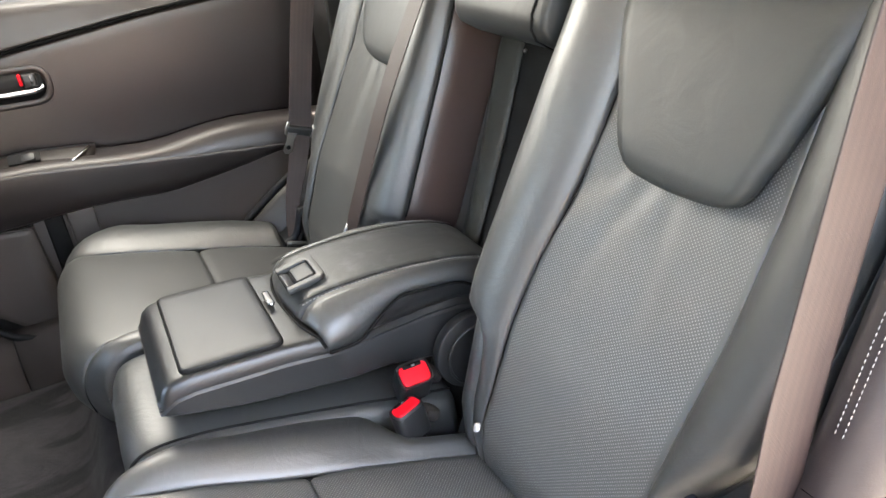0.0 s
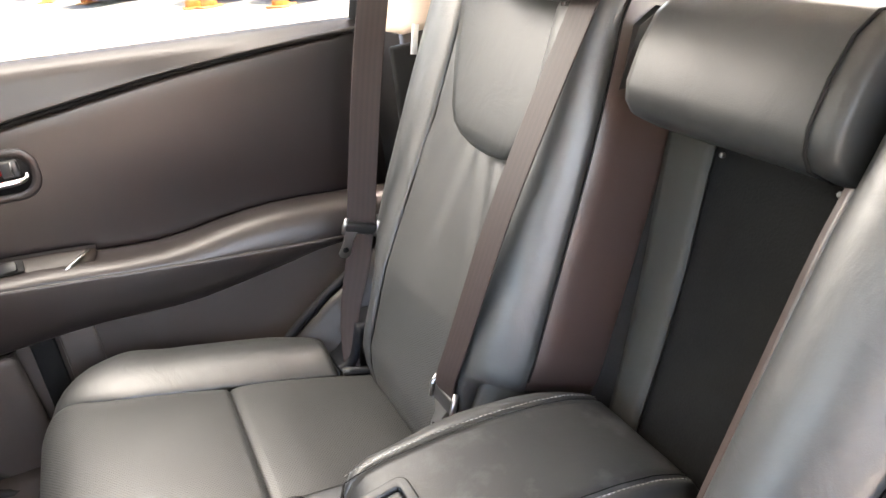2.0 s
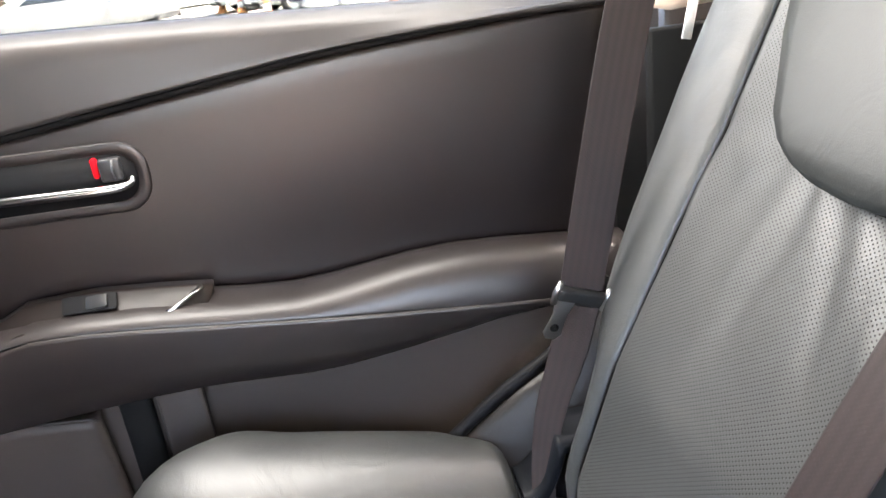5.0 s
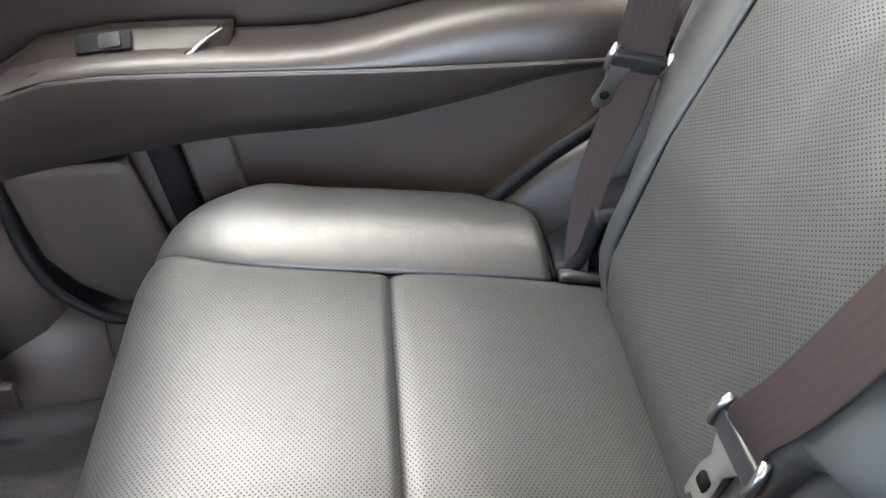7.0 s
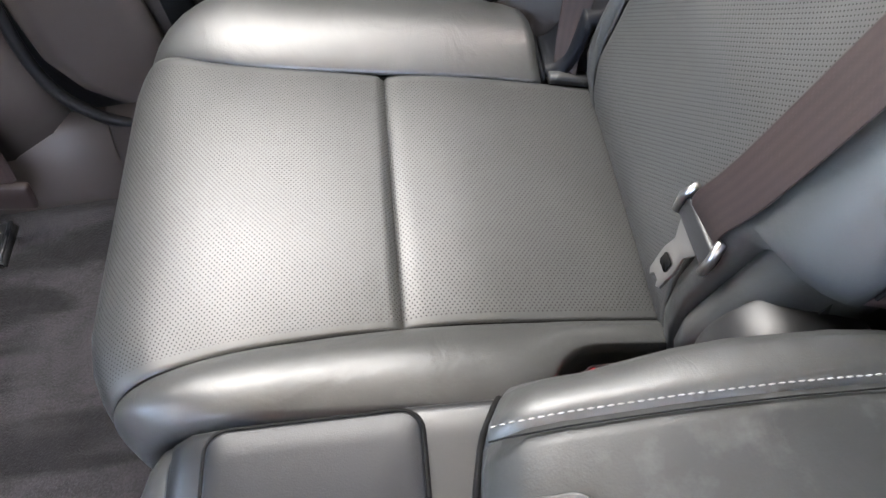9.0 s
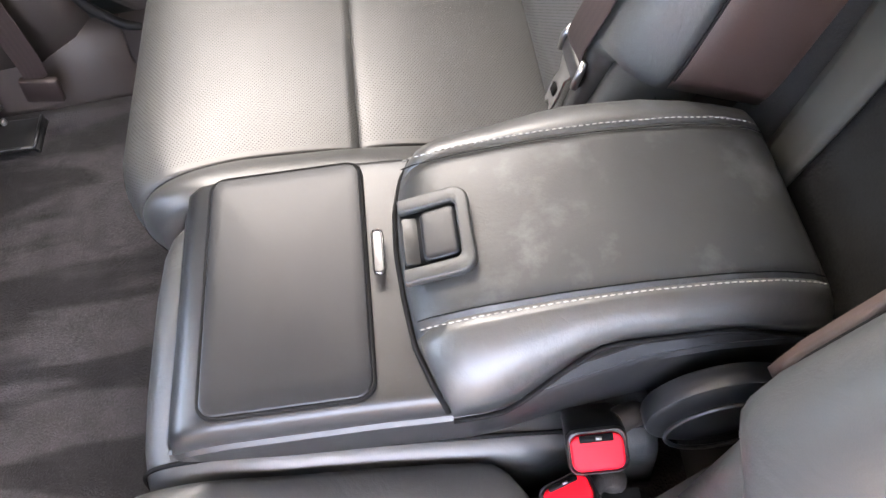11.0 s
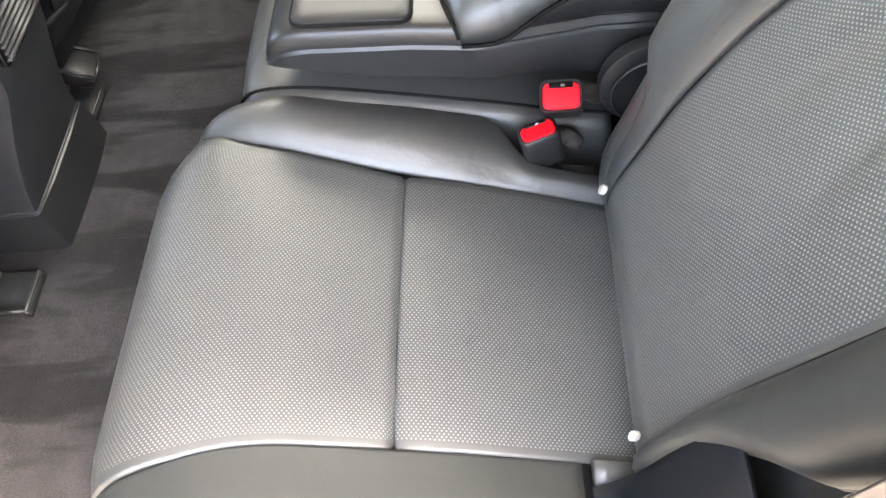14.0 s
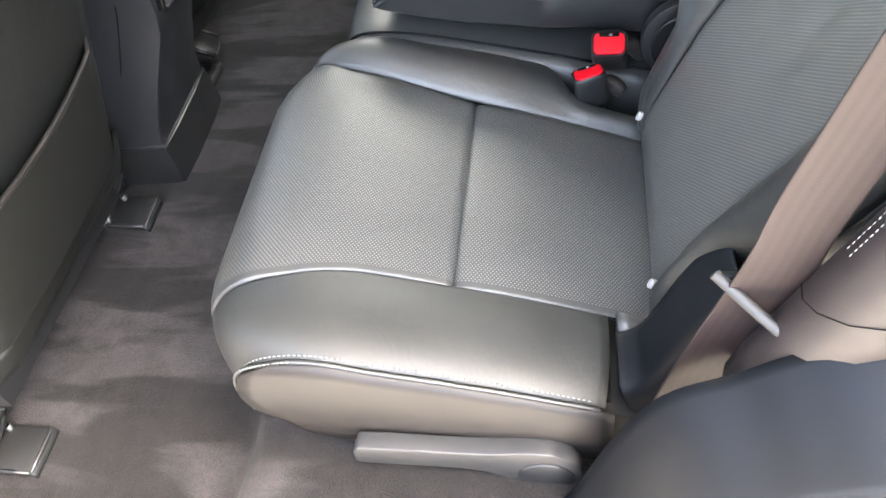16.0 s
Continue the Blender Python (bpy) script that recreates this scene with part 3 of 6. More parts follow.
    # trimmed side panel below the roll, and the base that carries the cushion
    top = [(NOSE_X + dx + 0.065 * (1 - smooth01((dx - 0.02) / 0.2)), z - 0.009) for dx, z in along(LONG, 5) if 0.022 <= dx <= 0.46 and z > 0.2]
    rows = []
    for k in range(10):
        q = k / 9
        row = []
        for n, (x, z) in enumerate(top):
            s = n / (len(top) - 1)
            zb = float(np.interp(x, [-0.45, -0.42, -0.40, -0.345, -0.05], [0.180, 0.170, 0.158, 0.140, 0.128]))
            row.append((x - 0.049 * math.sin(math.pi * q ** 0.55) * (1 - s) ** 6, my(-0.1335 - 0.010 * math.sin(math.pi * min(1, q * 1.2))), z + (zb - z) * q))
        rows.append(row)
    if not far:
        side = part("side_panel", shell(rows, 0.010, 0.0005), M_SIDE, seat, "smooth taupe side panel")
        line = [(x, my(-0.1375), z + 0.001) for x, z in top]
        front_end = [(-0.453, my(-0.1375), 0.290), (-0.467, my(-0.139), 0.254), (-0.460, my(-0.140), 0.208)]
        hem = [r[11] for r in roll_rows if r[11][2] > 0.235 and r[11][0] > -0.46]
        part("stitching", stitches(hem, 0.0058, 0.0040, 0.0008, (0, -0.0007, 0.0011)), M_STITCH, seat, "pale thread stitching")
        part("stitching", stitches(catmull(list(reversed(front_end)) + line[1:4], 6), 0.0058, 0.0039, 0.0009, (0, -0.0014, 0.0024)), M_STITCH, seat, "pale double stitching")
        part("piping", tube(catmull(list(reversed(front_end)) + line[1::4], 5), 0.0026, 8), M_LEATHER, seat)
    ring = lambda y: [(-0.42, my(y), 0.13), (-0.44, my(y), 0.20), (-0.42, my(y), 0.265), (-0.24, my(y), 0.235), (0.0, my(y), 0.185), (0.03, my(y), 0.10), (-0.10, my(y), 0.09), (-0.38, my(y), 0.10)]
    part("cushion_base", loft([ring(-0.122), ring(0.12), ring(0.385)]), M_FOAM, seat, smooth=False)

    # backrest
    rows = [[back_point(bseam_out(z) + (bseam_in(z) - bseam_out(z)) * w, z, insert_d(z) + d - 0.010 * math.sin(math.pi * w) * smooth01((z - 0.3) / 0.3) + folds(w, z), mb) for w in FINE] for z, d in DENSE]
    part("back_insert", shell(rows, 0.010, 0.0012), perf, seat, "perforated leather back panel")

    def roll(edge, seam, crest, ws, foot=0.0, rise=1.0):
        rows = []
        for zz, d in BACK_STEPS:
            row = []
            for w in ws:
                z0 = 0.165 + foot * smooth01(w / rise)
                z = z0 + (zz - 0.165) * (0.86 - z0) / 0.695
                if w <= 1:
                    y = seam(z) + (edge(z) - seam(z)) * (1 - (1 - w) ** 1.25)
                    dd = insert_d(z) * (1 - w) + foot_d(z) * w + crest * math.sin(math.pi * min(1, w * 1.05) ** 0.9) ** 0.8 * smooth01((z - 0.2) / 0.12) * (1 if foot else 0.25 + 0.75 * smooth01((z - 0.31) / 0.15)) - 0.018 * max(0, (w - 0.75) / 0.25) ** 2
                else:
                    y, dd = edge(z) + (edge(z) - seam(z)) * 0.05 * (w - 1), -0.018 - 0.105 * (w - 1)
                row.append(back_point(y, z, dd + d * (1 if w <= 1 else 0.4), mb))
            rows.append(row)
        return rows

    ws = [0, 0.03, 0.1, 0.25, 0.42, 0.6, 0.75, 0.86, 0.94, 1.0]
    part("inner_back_bolster", shell(roll(inner_edge, bseam_in, 0.030, ws), 0.010, 0.0012), M_LEATHER, seat)
    # near roll takes the darker side leather, so its shade is in the colour
    part("outer_back_bolster", shell(roll(outer_edge, bseam_out, 0.012 if far else 0.022, ws, 0.10), 0.010, 0.0012), M_LEATHER if far else M_LEATHER_SOFT, seat)
    part("inner_back_side", shell([r[0:] for r in roll(inner_edge, bseam_in, 0.030, [1.0, 1.03, 1.3, 1.6, 1.9, 1.97, 2.0], 0.252)], 0.010, 0.003), M_VINYL, seat, "smooth vinyl side of the backrest")
    part("outer_back_side", shell(roll(outer_edge, bseam_out, 0.012 if far else 0.022, [1.0, 1.03, 1.3, 1.6, 2.0], 0.10), 0.010, 0.002), M_LEATHER_SOFT, seat)
    ring = lambda y: [back_point(y, z, d, mb) for z, d in ((0.17, -0.03), (0.45, -0.03), (0.82, -0.035), (0.845, -0.06), (0.84, -0.115), (0.45, -0.125), (0.19, -0.115))]
    part("back_shell", loft([ring(-0.10), ring(0.13), ring(0.365)]), M_FOAM, seat, smooth=False)
    for f, nm in ((bseam_in, "back_seam_inner"), (bseam_out, "back_seam_outer")):
        part(nm, tube([back_point(f(z), z, insert_d(z) - 0.0022 + d, mb) for z, d in BACK_STEPS[:-3]], 0.0010, 6), M_GROOVE, seat)
    rows = []
    for k in range(17):
        q = k / 16
        z = 0.238 + 0.174 * q
        y0, y1 = 0.301 + 0.013 * q, 0.346 + 0.027 * q
        bulge = 0.010 + 0.008 * q
        row = []
        for t in (0, 0.06, 0.15, 0.28, 0.42, 0.56, 0.70, 0.82, 0.92, 1.0):
            d = foot_d(z) - 0.010 + bulge * math.sin(math.pi * min(1, t * 0.95 + 0.05) ** 0.7) - 0.055 * t ** 2.6
            row.append(back_point(y0 + (y1 - y0) * math.sin(0.5 * math.pi * t), z + 0.010 * t * q, d, mb))
        rows.append(row)
    part("lower_fold", shell(rows, 0.006, 0.001), M_LEATHER, seat, "rolled leather foot of the bolster")
    edge_seam = [back_point(inner_edge(z) + 0.001, z, -0.018 + d, mb) for z, d in BACK_STEPS[10:-4]]
    part("edge_piping", tube(edge_seam, 0.0016, 6), M_GROOVE, seat)

    # shoulder pad with a lip, on top of the perforated panel
    left, right = line1d(*pad_line[0]), line1d(*pad_line[1])
    z0 = pad_line[2]
    rows = []
    for z, d in [(z0, -0.012), (z0 + 0.003, 0.0), (z0 + 0.010, 0.006), (z0 + 0.022, 0.008), (z0 + 0.04, 0.008), (0.70, 0.007), (0.74, 0.006), (0.78, 0.004), (0.81, 0.002), (0.835, -0.004), (0.850, -0.018), (0.858, -0.04), (0.857, -0.07)]:
        row = []
        for w in EDGE:
            a, b = left(z), right(z)
            sag = 0.010 * math.sin(math.pi * w) if z < z0 + 0.012 else 0.0
            e = min(w, 1 - w)
            row.append(back_point(a + (b - a) * w, z - sag * 0.4, d - 0.018 * max(0, (0.05 - e) / 0.05) ** 2, lambda y: y))
        rows.append(row)
    part("shoulder_pad", shell(rows, 0.016, 0.002), M_LEATHER_PAD, seat, "smooth leather shoulder pad")
    return seat, mb


NEAR_PAD = (([0.636, 0.641, 0.655, 0.669, 0.744, 0.80, 0.86], [0.130, 0.172, 0.192, 0.203, 0.246, 0.272, 0.28]),
            ([0.636, 0.645, 0.655, 0.70, 0.807, 0.86], [0.060, 0.022, 0.008, -0.010, -0.042, -0.05]), 0.638)
FAR_PAD = (([0.636, 0.649, 0.668, 0.737, 0.821, 0.86], [0.915, 0.956, 0.996, 1.037, 1.074, 1.08]),
           ([0.636, 0.649, 0.664, 0.709, 0.807, 0.86], [0.850, 0.812, 0.792, 0.780, 0.752, 0.745]), 0.640)
near_seat, _ = build_seat("black leather rear seat with perforated centre panels and taupe side trim", None, None, NEAR_PAD, M_PERF, False)
far_seat, _ = build_seat("black leather rear seat with perforated panels beside the closed door", 0.55, 0.53, FAR_PAD, M_PERF_FAR, True)

# child-seat anchor markers at the foot of the near backrest
for y in (0.0, 0.28):
    m = basis(back_point(y - 0.003, 0.278, 0.004, lambda v: v), (0, 1, 0), (0.397, 0, 0.918))
    part("anchor_marker", disc(m @ Matrix.Diagonal((0.8, 1.25, 1, 1)), 0.0056, 0.006), M_MARKER, near_seat, "pale oval plastic marker")

# recline lever on the side of the near seat
lever_out = [(-0.345, 0.150), (-0.342, 0.176), (-0.32, 0.184), (-0.20, 0.183), (-0.145, 0.190), (-0.11, 0.186), (-0.088, 0.165), (-0.082, 0.135), (-0.095, 0.105), (-0.12, 0.094), (-0.15, 0.105), (-0.175, 0.128), (-0.22, 0.142), (-0.33, 0.144)]
curve = catmull([(x, z, 0) for x, z in lever_out + lever_out[:1]], 4)[:-1]
lever = part("recline_lever", plate([(p.x, p.y) for p in curve], 0.022, basis((0, -0.172, 0), (1, 0, 0), (0, 0, 1)), 0.006, 3), M_LEVER, near_seat, "dark grey plastic recline lever")
part("pivot_cap", disc(basis((-0.122, -0.1745, 0.134), (1, 0, 0), (0, 0, 1)), 0.033, 0.006, 32, 0.0015), M_GREYPLASTIC, lever)

# hinge covers between cushion and backrest on the outer sides
prof = [(-0.046, 0.232), (-0.034, 0.235), (-0.018, 0.252), (0.000, 0.300), (0.016, 0.350), (0.034, 0.392), (0.047, 0.414), (0.0525, 0.412), (0.055, 0.395), (0.056, 0.34)]
for owner, mid, top_z in ((near_seat, None, 0.5), (far_seat, 0.545, 0.30)):
    def side(y):
        return y if mid is None else 2 * mid - y
    rows = []
    for p in catmull([(a, b, 0) for a, b in prof], 5):
        x, z = p.x, min(p.y, top_z)
        rows.append([(x + dx, side(y), z + dz) for dx, y, dz in ((0.004, -0.028, -0.012), (0, -0.036, 0), (0, -0.045, 0.001), (0.001, -0.075, -0.001), (0.002, -0.102, -0.004), (0.006, -0.112, -0.012), (0.02, -0.116, -0.05))])
    part("hinge_cover", shell(rows, 0.006, 0.001), M_SILL, owner, "dark blue-grey plastic hinge cover")
    rows = [[(x, side(y), z) for y in (-0.034, -0.06, -0.09, -0.104, -0.107)] for x, z in ((-0.052, 0.228), (-0.051, 0.21), (-0.048, 0.16), (-0.044, 0.11))]
    part("hinge_front", shell(rows, 0.005, 0.001), M_SILL, owner)

# ---------------------------------------------------------------- centre seat, armrest
centre = thing("middle_car_seat", (-0.2, 0.54, 0.08), "narrow black leather centre seat cushion under the lowered armrest", "car seat")
CN = [(-0.36, 0.14), (-0.415, 0.165), (-0.440, 0.21), (-0.447, 0.262), (-0.436, 0.302), (-0.405, 0.319), (-0.34, 0.316), (-0.25, 0.298), (-0.12, 0.268), (-0.06, 0.252), (0.02, 0.235)]
rows = []
for p in catmull([(a, b, 0) for a, b in CN], 5):
    rows.append([(p.x + 0.01 * (abs(y - 0.547) / 0.145) ** 4 * (p.x < -0.36), y, p.y + dz) for y, dz in
                 ((0.403, -0.10), (0.404, -0.03), (0.407, -0.008), (0.413, 0.0), (0.424, 0.004), (0.45, 0.008), (0.50, 0.010), (0.547, 0.010), (0.60, 0.010), (0.65, 0.008), (0.672, 0.003), (0.688, -0.006), (0.694, -0.03), (0.695, -0.10))])
part("cushion_cover", shell(rows, 0.008), M_LEATHER, centre)
seam = [(p.x, 0.4255, p.y + 0.0045) for p in catmull([(a, b, 0) for a, b in CN[3:]], 5)]
part("cushion_seam", tube([(x + 0.002, y, z) for x, y, z in seam], 0.0022, 6), M_GROOVE, centre)
ring = lambda y: [(-0.37, y, 0.13), (-0.41, y, 0.20), (-0.40, y, 0.295), (-0.24, y, 0.285), (0.0, y, 0.225), (0.03, y, 0.10), (-0.35, y, 0.10)]
part("cushion_base", loft([ring(0.412), ring(0.685)]), M_FOAM, centre, smooth=False)

arm = thing("folding_armrest", (-0.12, 0.53, 0.33), "folded-down black leather armrest with cup-holder lid and pale stitching", "armrest")
# hard shell: rings along x, seen from the end
arm_top = line1d([-0.376, -0.34, -0.21, -0.15, -0.105, -0.065, -0.03, 0.06, 0.13], [0.404, 0.411, 0.405, 0.398, 0.391, 0.388, 0.385, 0.382, 0.365])
arm_in = line1d([-0.4, -0.135, -0.065, 0.0, 0.14], [0.0, 0.0, 0.017, 0.030, 0.034])
arm_bot = line1d([-0.376, -0.27, -0.16, -0.07, 0.0, 0.06, 0.13], [0.372, 0.347, 0.334, 0.318, 0.296, 0.286, 0.286])
rings = []
for x in [-0.379, -0.3785, -0.375, -0.368, -0.355, -0.33, -0.29, -0.25, -0.21, -0.17, -0.145, -0.125, -0.105, -0.085, -0.065, -0.045, -0.025, 0.0, 0.03, 0.06, 0.09, 0.12, 0.135]:
    e = smooth01((x + 0.379) / 0.016)
    zt, zb = arm_top(x), arm_bot(x)
    zt = zb + 0.012 + (zt - zb - 0.012) * (0.25 + 0.75 * e)
    ya, yb = 0.405 + 0.004 * (1 - e) + arm_in(x), 0.657 - 0.004 * (1 - e)
    zh = zt + 0.0085 * e * (1 - smooth01((x + 0.150) / 0.06))
    zc = max(zt - 0.013, zb + 0.010)
    rings.append([(x, ya + 0.008, zb), (x, ya + 0.001, zb + 0.006), (x, ya, zc - 0.004), (x, ya + 0.0032, zc - 0.0004), (x, ya + 0.0022, zc + 0.003), (x, ya + 0.0065, zh - 0.006), (x, ya + 0.0095, zh - 0.0016), (x, ya + 0.015, zh), (x, ya + 0.03, zh),
                  (x, yb - 0.03, zh), (x, yb - 0.015, zh), (x, yb - 0.010, zh - 0.0015), (x, yb - 0.007, zh - 0.006), (x, yb - 0.001, zc), (x, yb, zb + 0.008), (x, yb - 0.006, zb)])
part("tray_body", loft(rings), M_PLASTIC, arm, "black grained plastic tray", sharp=42)
tilt = Vector((0.129, 0, -0.006))
m = basis((-0.2745, 0.532, 0.4215), tilt, (0, 1, 0))
part("tray_lid", domed(0.133, 0.224, 0.013, 0.007, 0.0022, m), M_LID, arm, "slightly domed black grained cup-holder lid", sharp=50)
part("lid_gap", ring_plate(0.1375, 0.2285, 0.0155, 0.0030, 0.006, m @ Matrix.Translation((0, 0, -0.0010)), 6), M_GROOVE, arm)
slide = basis((-0.1965, 0.543, 0.4215), tilt, (0, 1, 0))
catch = part("lid_catch", ring_plate(0.0105, 0.044, 0.005, 0.0014, 0.004, slide @ Matrix.Translation((0, 0, 0.0016)), 6), M_CHROME, arm, "small chrome-edged sliding catch")
part("catch_slider", plate(rounded(0.0078, 0.041, 0.0036, 5), 0.004, slide @ Matrix.Translation((0, 0, 0.0008)), 0.0008, 2), M_DARKSTEEL, catch)

# padded top: one row for each station along x
front_x = line1d([0.40, 0.419, 0.456, 0.498, 0.546, 0.587, 0.622, 0.655], [-0.152, -0.162, -0.174, -0.179, -0.182, -0.180, -0.172, -0.155])
low = line1d([-0.19, -0.15, -0.106, -0.066, -0.031, 0.06, 0.13], [0.388, 0.388, 0.388, 0.410, 0.423, 0.412, 0.37])
PADX = [0, 0.012, 0.04, 0.09, 0.16, 0.25, 0.35, 0.45, 0.56, 0.67, 0.78, 0.88, 0.95, 0.985, 1.0]
PADY = [(0.404, "low", 0.0), (0.4035, "low", 0.006), (0.406, "mix", 0.35), (0.414, "mix", 0.62), (0.428, "mix", 0.82), (0.445, "mix", 0.93), (0.458, "mix", 0.975), (0.475, "mix", 0.99), (0.50, "mix", 1.0), (0.535, "mix", 1.0), (0.57, "mix", 1.0), (0.598, "mix", 0.99), (0.612, "mix", 0.975), (0.628, "mix", 0.90), (0.645, "mix", 0.7), (0.655, "mix", 0.4), (0.658, "low", 0.004), (0.656, "low", 0.0)]
crest = line1d([-0.185, -0.16, -0.12, -0.06, 0.0, 0.06, 0.10, 0.13, 0.152], [0.436, 0.445, 0.4505, 0.4515, 0.4485, 0.441, 0.432, 0.419, 0.402])


side_in = line1d([-0.2, -0.12, -0.04, 0.16], [0.0, 0.0, 0.026, 0.03])


def pad_rows(y_from, y_to):
    rows = []
    for q in PADX:
        row = []
        for y, how, k in PADY:
            if not y_from - 1e-6 <= y <= y_to + 1e-6:
                continue
            x = front_x(y) + (0.143 - front_x(y)) * q
            if y < 0.458:
                y = y + side_in(x) * (1 - (y - 0.404) / 0.054)
            a, c = low(x), crest(x) - 0.021 * max(0, (0.03 - (q * 0.3)) / 0.03) ** 2
            row.append((x, y, a + k if how == "low" else a + (c - a) * k))
        rows.append(row)
    return rows


part("pad_top", shell(pad_rows(0.458, 0.612), 0.02, 0.0015), M_PAD, arm, "smooth black leather pad")
part("pad_side", shell(pad_rows(0.404, 0.458), 0.006, 0.0015), M_LEATHER, arm)
part("pad_side", shell(pad_rows(0.612, 0.656), 0.006, 0.0015), M_LEATHER, arm)
ring = lambda x, k: [(x, 0.422 + side_in(x), low(x) - 0.01), (x, 0.436 + side_in(x), crest(x) - 0.03 * k), (x, 0.475, crest(x) - 0.012 * k), (x, 0.60, crest(x) - 0.012 * k), (x, 0.63, crest(x) - 0.03 * k), (x, 0.64, low(x) - 0.01)]
part("pad_core", loft([ring(-0.150, 1.2), ring(-0.1, 1), ring(0.0, 1), ring(0.09, 1), ring(0.115, 1.6)]), M_FOAM, arm, smooth=False)
for y0, off in ((0.458, -0.0035), (0.458, 0.0045), (0.612, 0.0035), (0.612, -0.0045)):
    pts = []
    for q in np.linspace(0.02, 0.99, 30):
        y = y0 + off
        x = front_x(y) + (0.143 - front_x(y)) * q
        pts.append((x, y, low(x) + (crest(x) - low(x)) * (0.975 if abs(off) < 0.004 else 0.985)))
    if abs(off) < 0.004:
        part("stitching", stitches(pts, 0.0056, 0.0040, 0.0006, (0, 0, 0.0013)), M_STITCH, arm, "pale thread stitching")
    else:
        part("seam_line", tube(pts, 0.0006, 5), M_GROOVE, arm)
pts = [(front_x(0.404) + (0.143 - front_x(0.404)) * q, 0.4025 + side_in(front_x(0.404) + (0.143 - front_x(0.404)) * q), low(front_x(0.404) + (0.143 - front_x(0.404)) * q) + 0.001) for q in np.linspace(0, 1, 24)]
part("lower_piping", tube([(x, y - 0.0005, z) for x, y, z in pts], 0.0024, 6), M_GROOVE, arm)
# dark skirt that closes the pad down to the tray behind the tray's flat top
XK = np.linspace(-0.135, 0.140, 28)
rows = []
for x in XK:
    ya, yb, za, zb = 0.415 + side_in(x), 0.414 + arm_in(x), low(x) + 0.004, arm_top(x) - 0.003
    rows.append([(x, ya + (yb - ya) * q - 0.004 * math.sin(math.pi * q), za + (zb - za) * q) for q in (0, 0.2, 0.4, 0.6, 0.8, 1.0)])
part("pad_skirt", shell(rows, 0.005), M_PLASTIC, arm)


def tray_z(x, y):
    side = min(y - 0.405, 0.657 - y)
    return arm_top(x) + 0.0085 - 0.014 * (1 - smooth01(side / 0.012))


pts = [(front_x(y) - 0.0012, y, tray_z(front_x(y), y) + 0.0004) for y in np.linspace(0.407, 0.650, 30)]
part("pad_gap", tube(pts, 0.0024, 6), M_GROOVE, arm)

# latch at the front of the pad: a padded surround open to the front, a pocket and a textured button
m = basis((-0.1460, 0.5305, 0.4530), (0.058, 0, 0.0095), (0, 1, 0))
outer = [(-0.029, 0.0395)] + [(x, y) for x, y in rounded(0.058, 0.079, 0.013, 6) if x > 0.010] + [(-0.029, -0.0395)]
outer = sorted(outer[1:-1], key=lambda p: -math.atan2(p[1], p[0]))
outer = [(-0.029, 0.0395)] + outer + [(-0.029, -0.0395)]
inner = sorted([p for p in rounded(0.036, 0.053, 0.005, 6) if p[0] > 0.010], key=lambda p: math.atan2(p[1], p[0]))
surround = outer + [(-0.029, -0.0265)] + inner + [(-0.029, 0.0265)]
part("latch_frame", plate(surround, 0.008, m @ Matrix.Translation((0, 0, 0.0016)), 0.0022, 3), M_PAD, arm, "padded leather latch surround", sharp=50)
part("latch_pocket", plate([(-0.0285, -0.0268), (0.0185, -0.0268), (0.0185, 0.0268), (-0.0285, 0.0268)], 0.004, m @ Matrix.Translation((0, 0, -0.0050)), 0), M_GROOVE, arm)
part("latch_button", domed(0.029, 0.046, 0.005, 0.006, 0.0006, m @ Matrix.Translation((0.0025, 0, 0.0004)) @ pose(0, 0, 0, 0, -2, 0)), M_LID, arm, "black textured latch button", sharp=50)
part("latch_lever", plate(rounded(0.014, 0.044, 0.003, 3), 0.004, m @ Matrix.Translation((-0.0200, 0, -0.0030)) @ pose(0, 0, 0, 0, 24, 0), 0.001, 2), M_PLASTIC, arm)

# pivot drum where the armrest enters the seat, on both sides
for y, s, th in ((0.404, -1, 0.020), (0.662, -1, 0.056)):
    m = basis((0.062, y, 0.305), (1, 0, 0), (0, 0, 1))
    part("pivot_drum", disc(m, 0.063, th, 48, 0.004), M_PLASTIC, arm, "round black pivot cover", sharp=35)
    part("pivot_ring", tube([(0.062 + 0.049 * math.cos(a), y + (th / 2 + 0.0005) * s, 0.305 + 0.049 * math.sin(a)) for a in np.linspace(0, 2 * math.pi, 33)], 0.0020, 8), M_PLASTIC, arm)

# recess behind the armrest, its lining and the centre headrest block
recess = thing("seat_recess", (0.2, 0.52, 0.2), "dark felt-lined recess left by the lowered armrest", "seat recess", kind="structure")
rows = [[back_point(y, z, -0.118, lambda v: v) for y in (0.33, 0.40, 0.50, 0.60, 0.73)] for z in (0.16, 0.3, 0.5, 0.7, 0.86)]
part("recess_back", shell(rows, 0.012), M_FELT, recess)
strip_in = line1d([0.20, 0.44, 0.58, 0.71, 0.80], [0.572, 0.577, 0.585, 0.606, 0.615])
strip_out = line1d([0.20, 0.44, 0.58, 0.71, 0.80], [0.615, 0.627, 0.650, 0.6805, 0.69])
rows = [[back_point(y, z, -0.112 + dd, lambda v: v) for y, dd in ((strip_in(z), 0), (strip_in(z) + 0.012, 0.003), (strip_out(z) - 0.012, 0.003), (strip_out(z), 0))] for z in (0.2, 0.3, 0.4, 0.5, 0.6, 0.7, 0.80)]
part("recess_strip", shell(rows, 0.004), M_STRIP, recess, "grey-green backing strip")
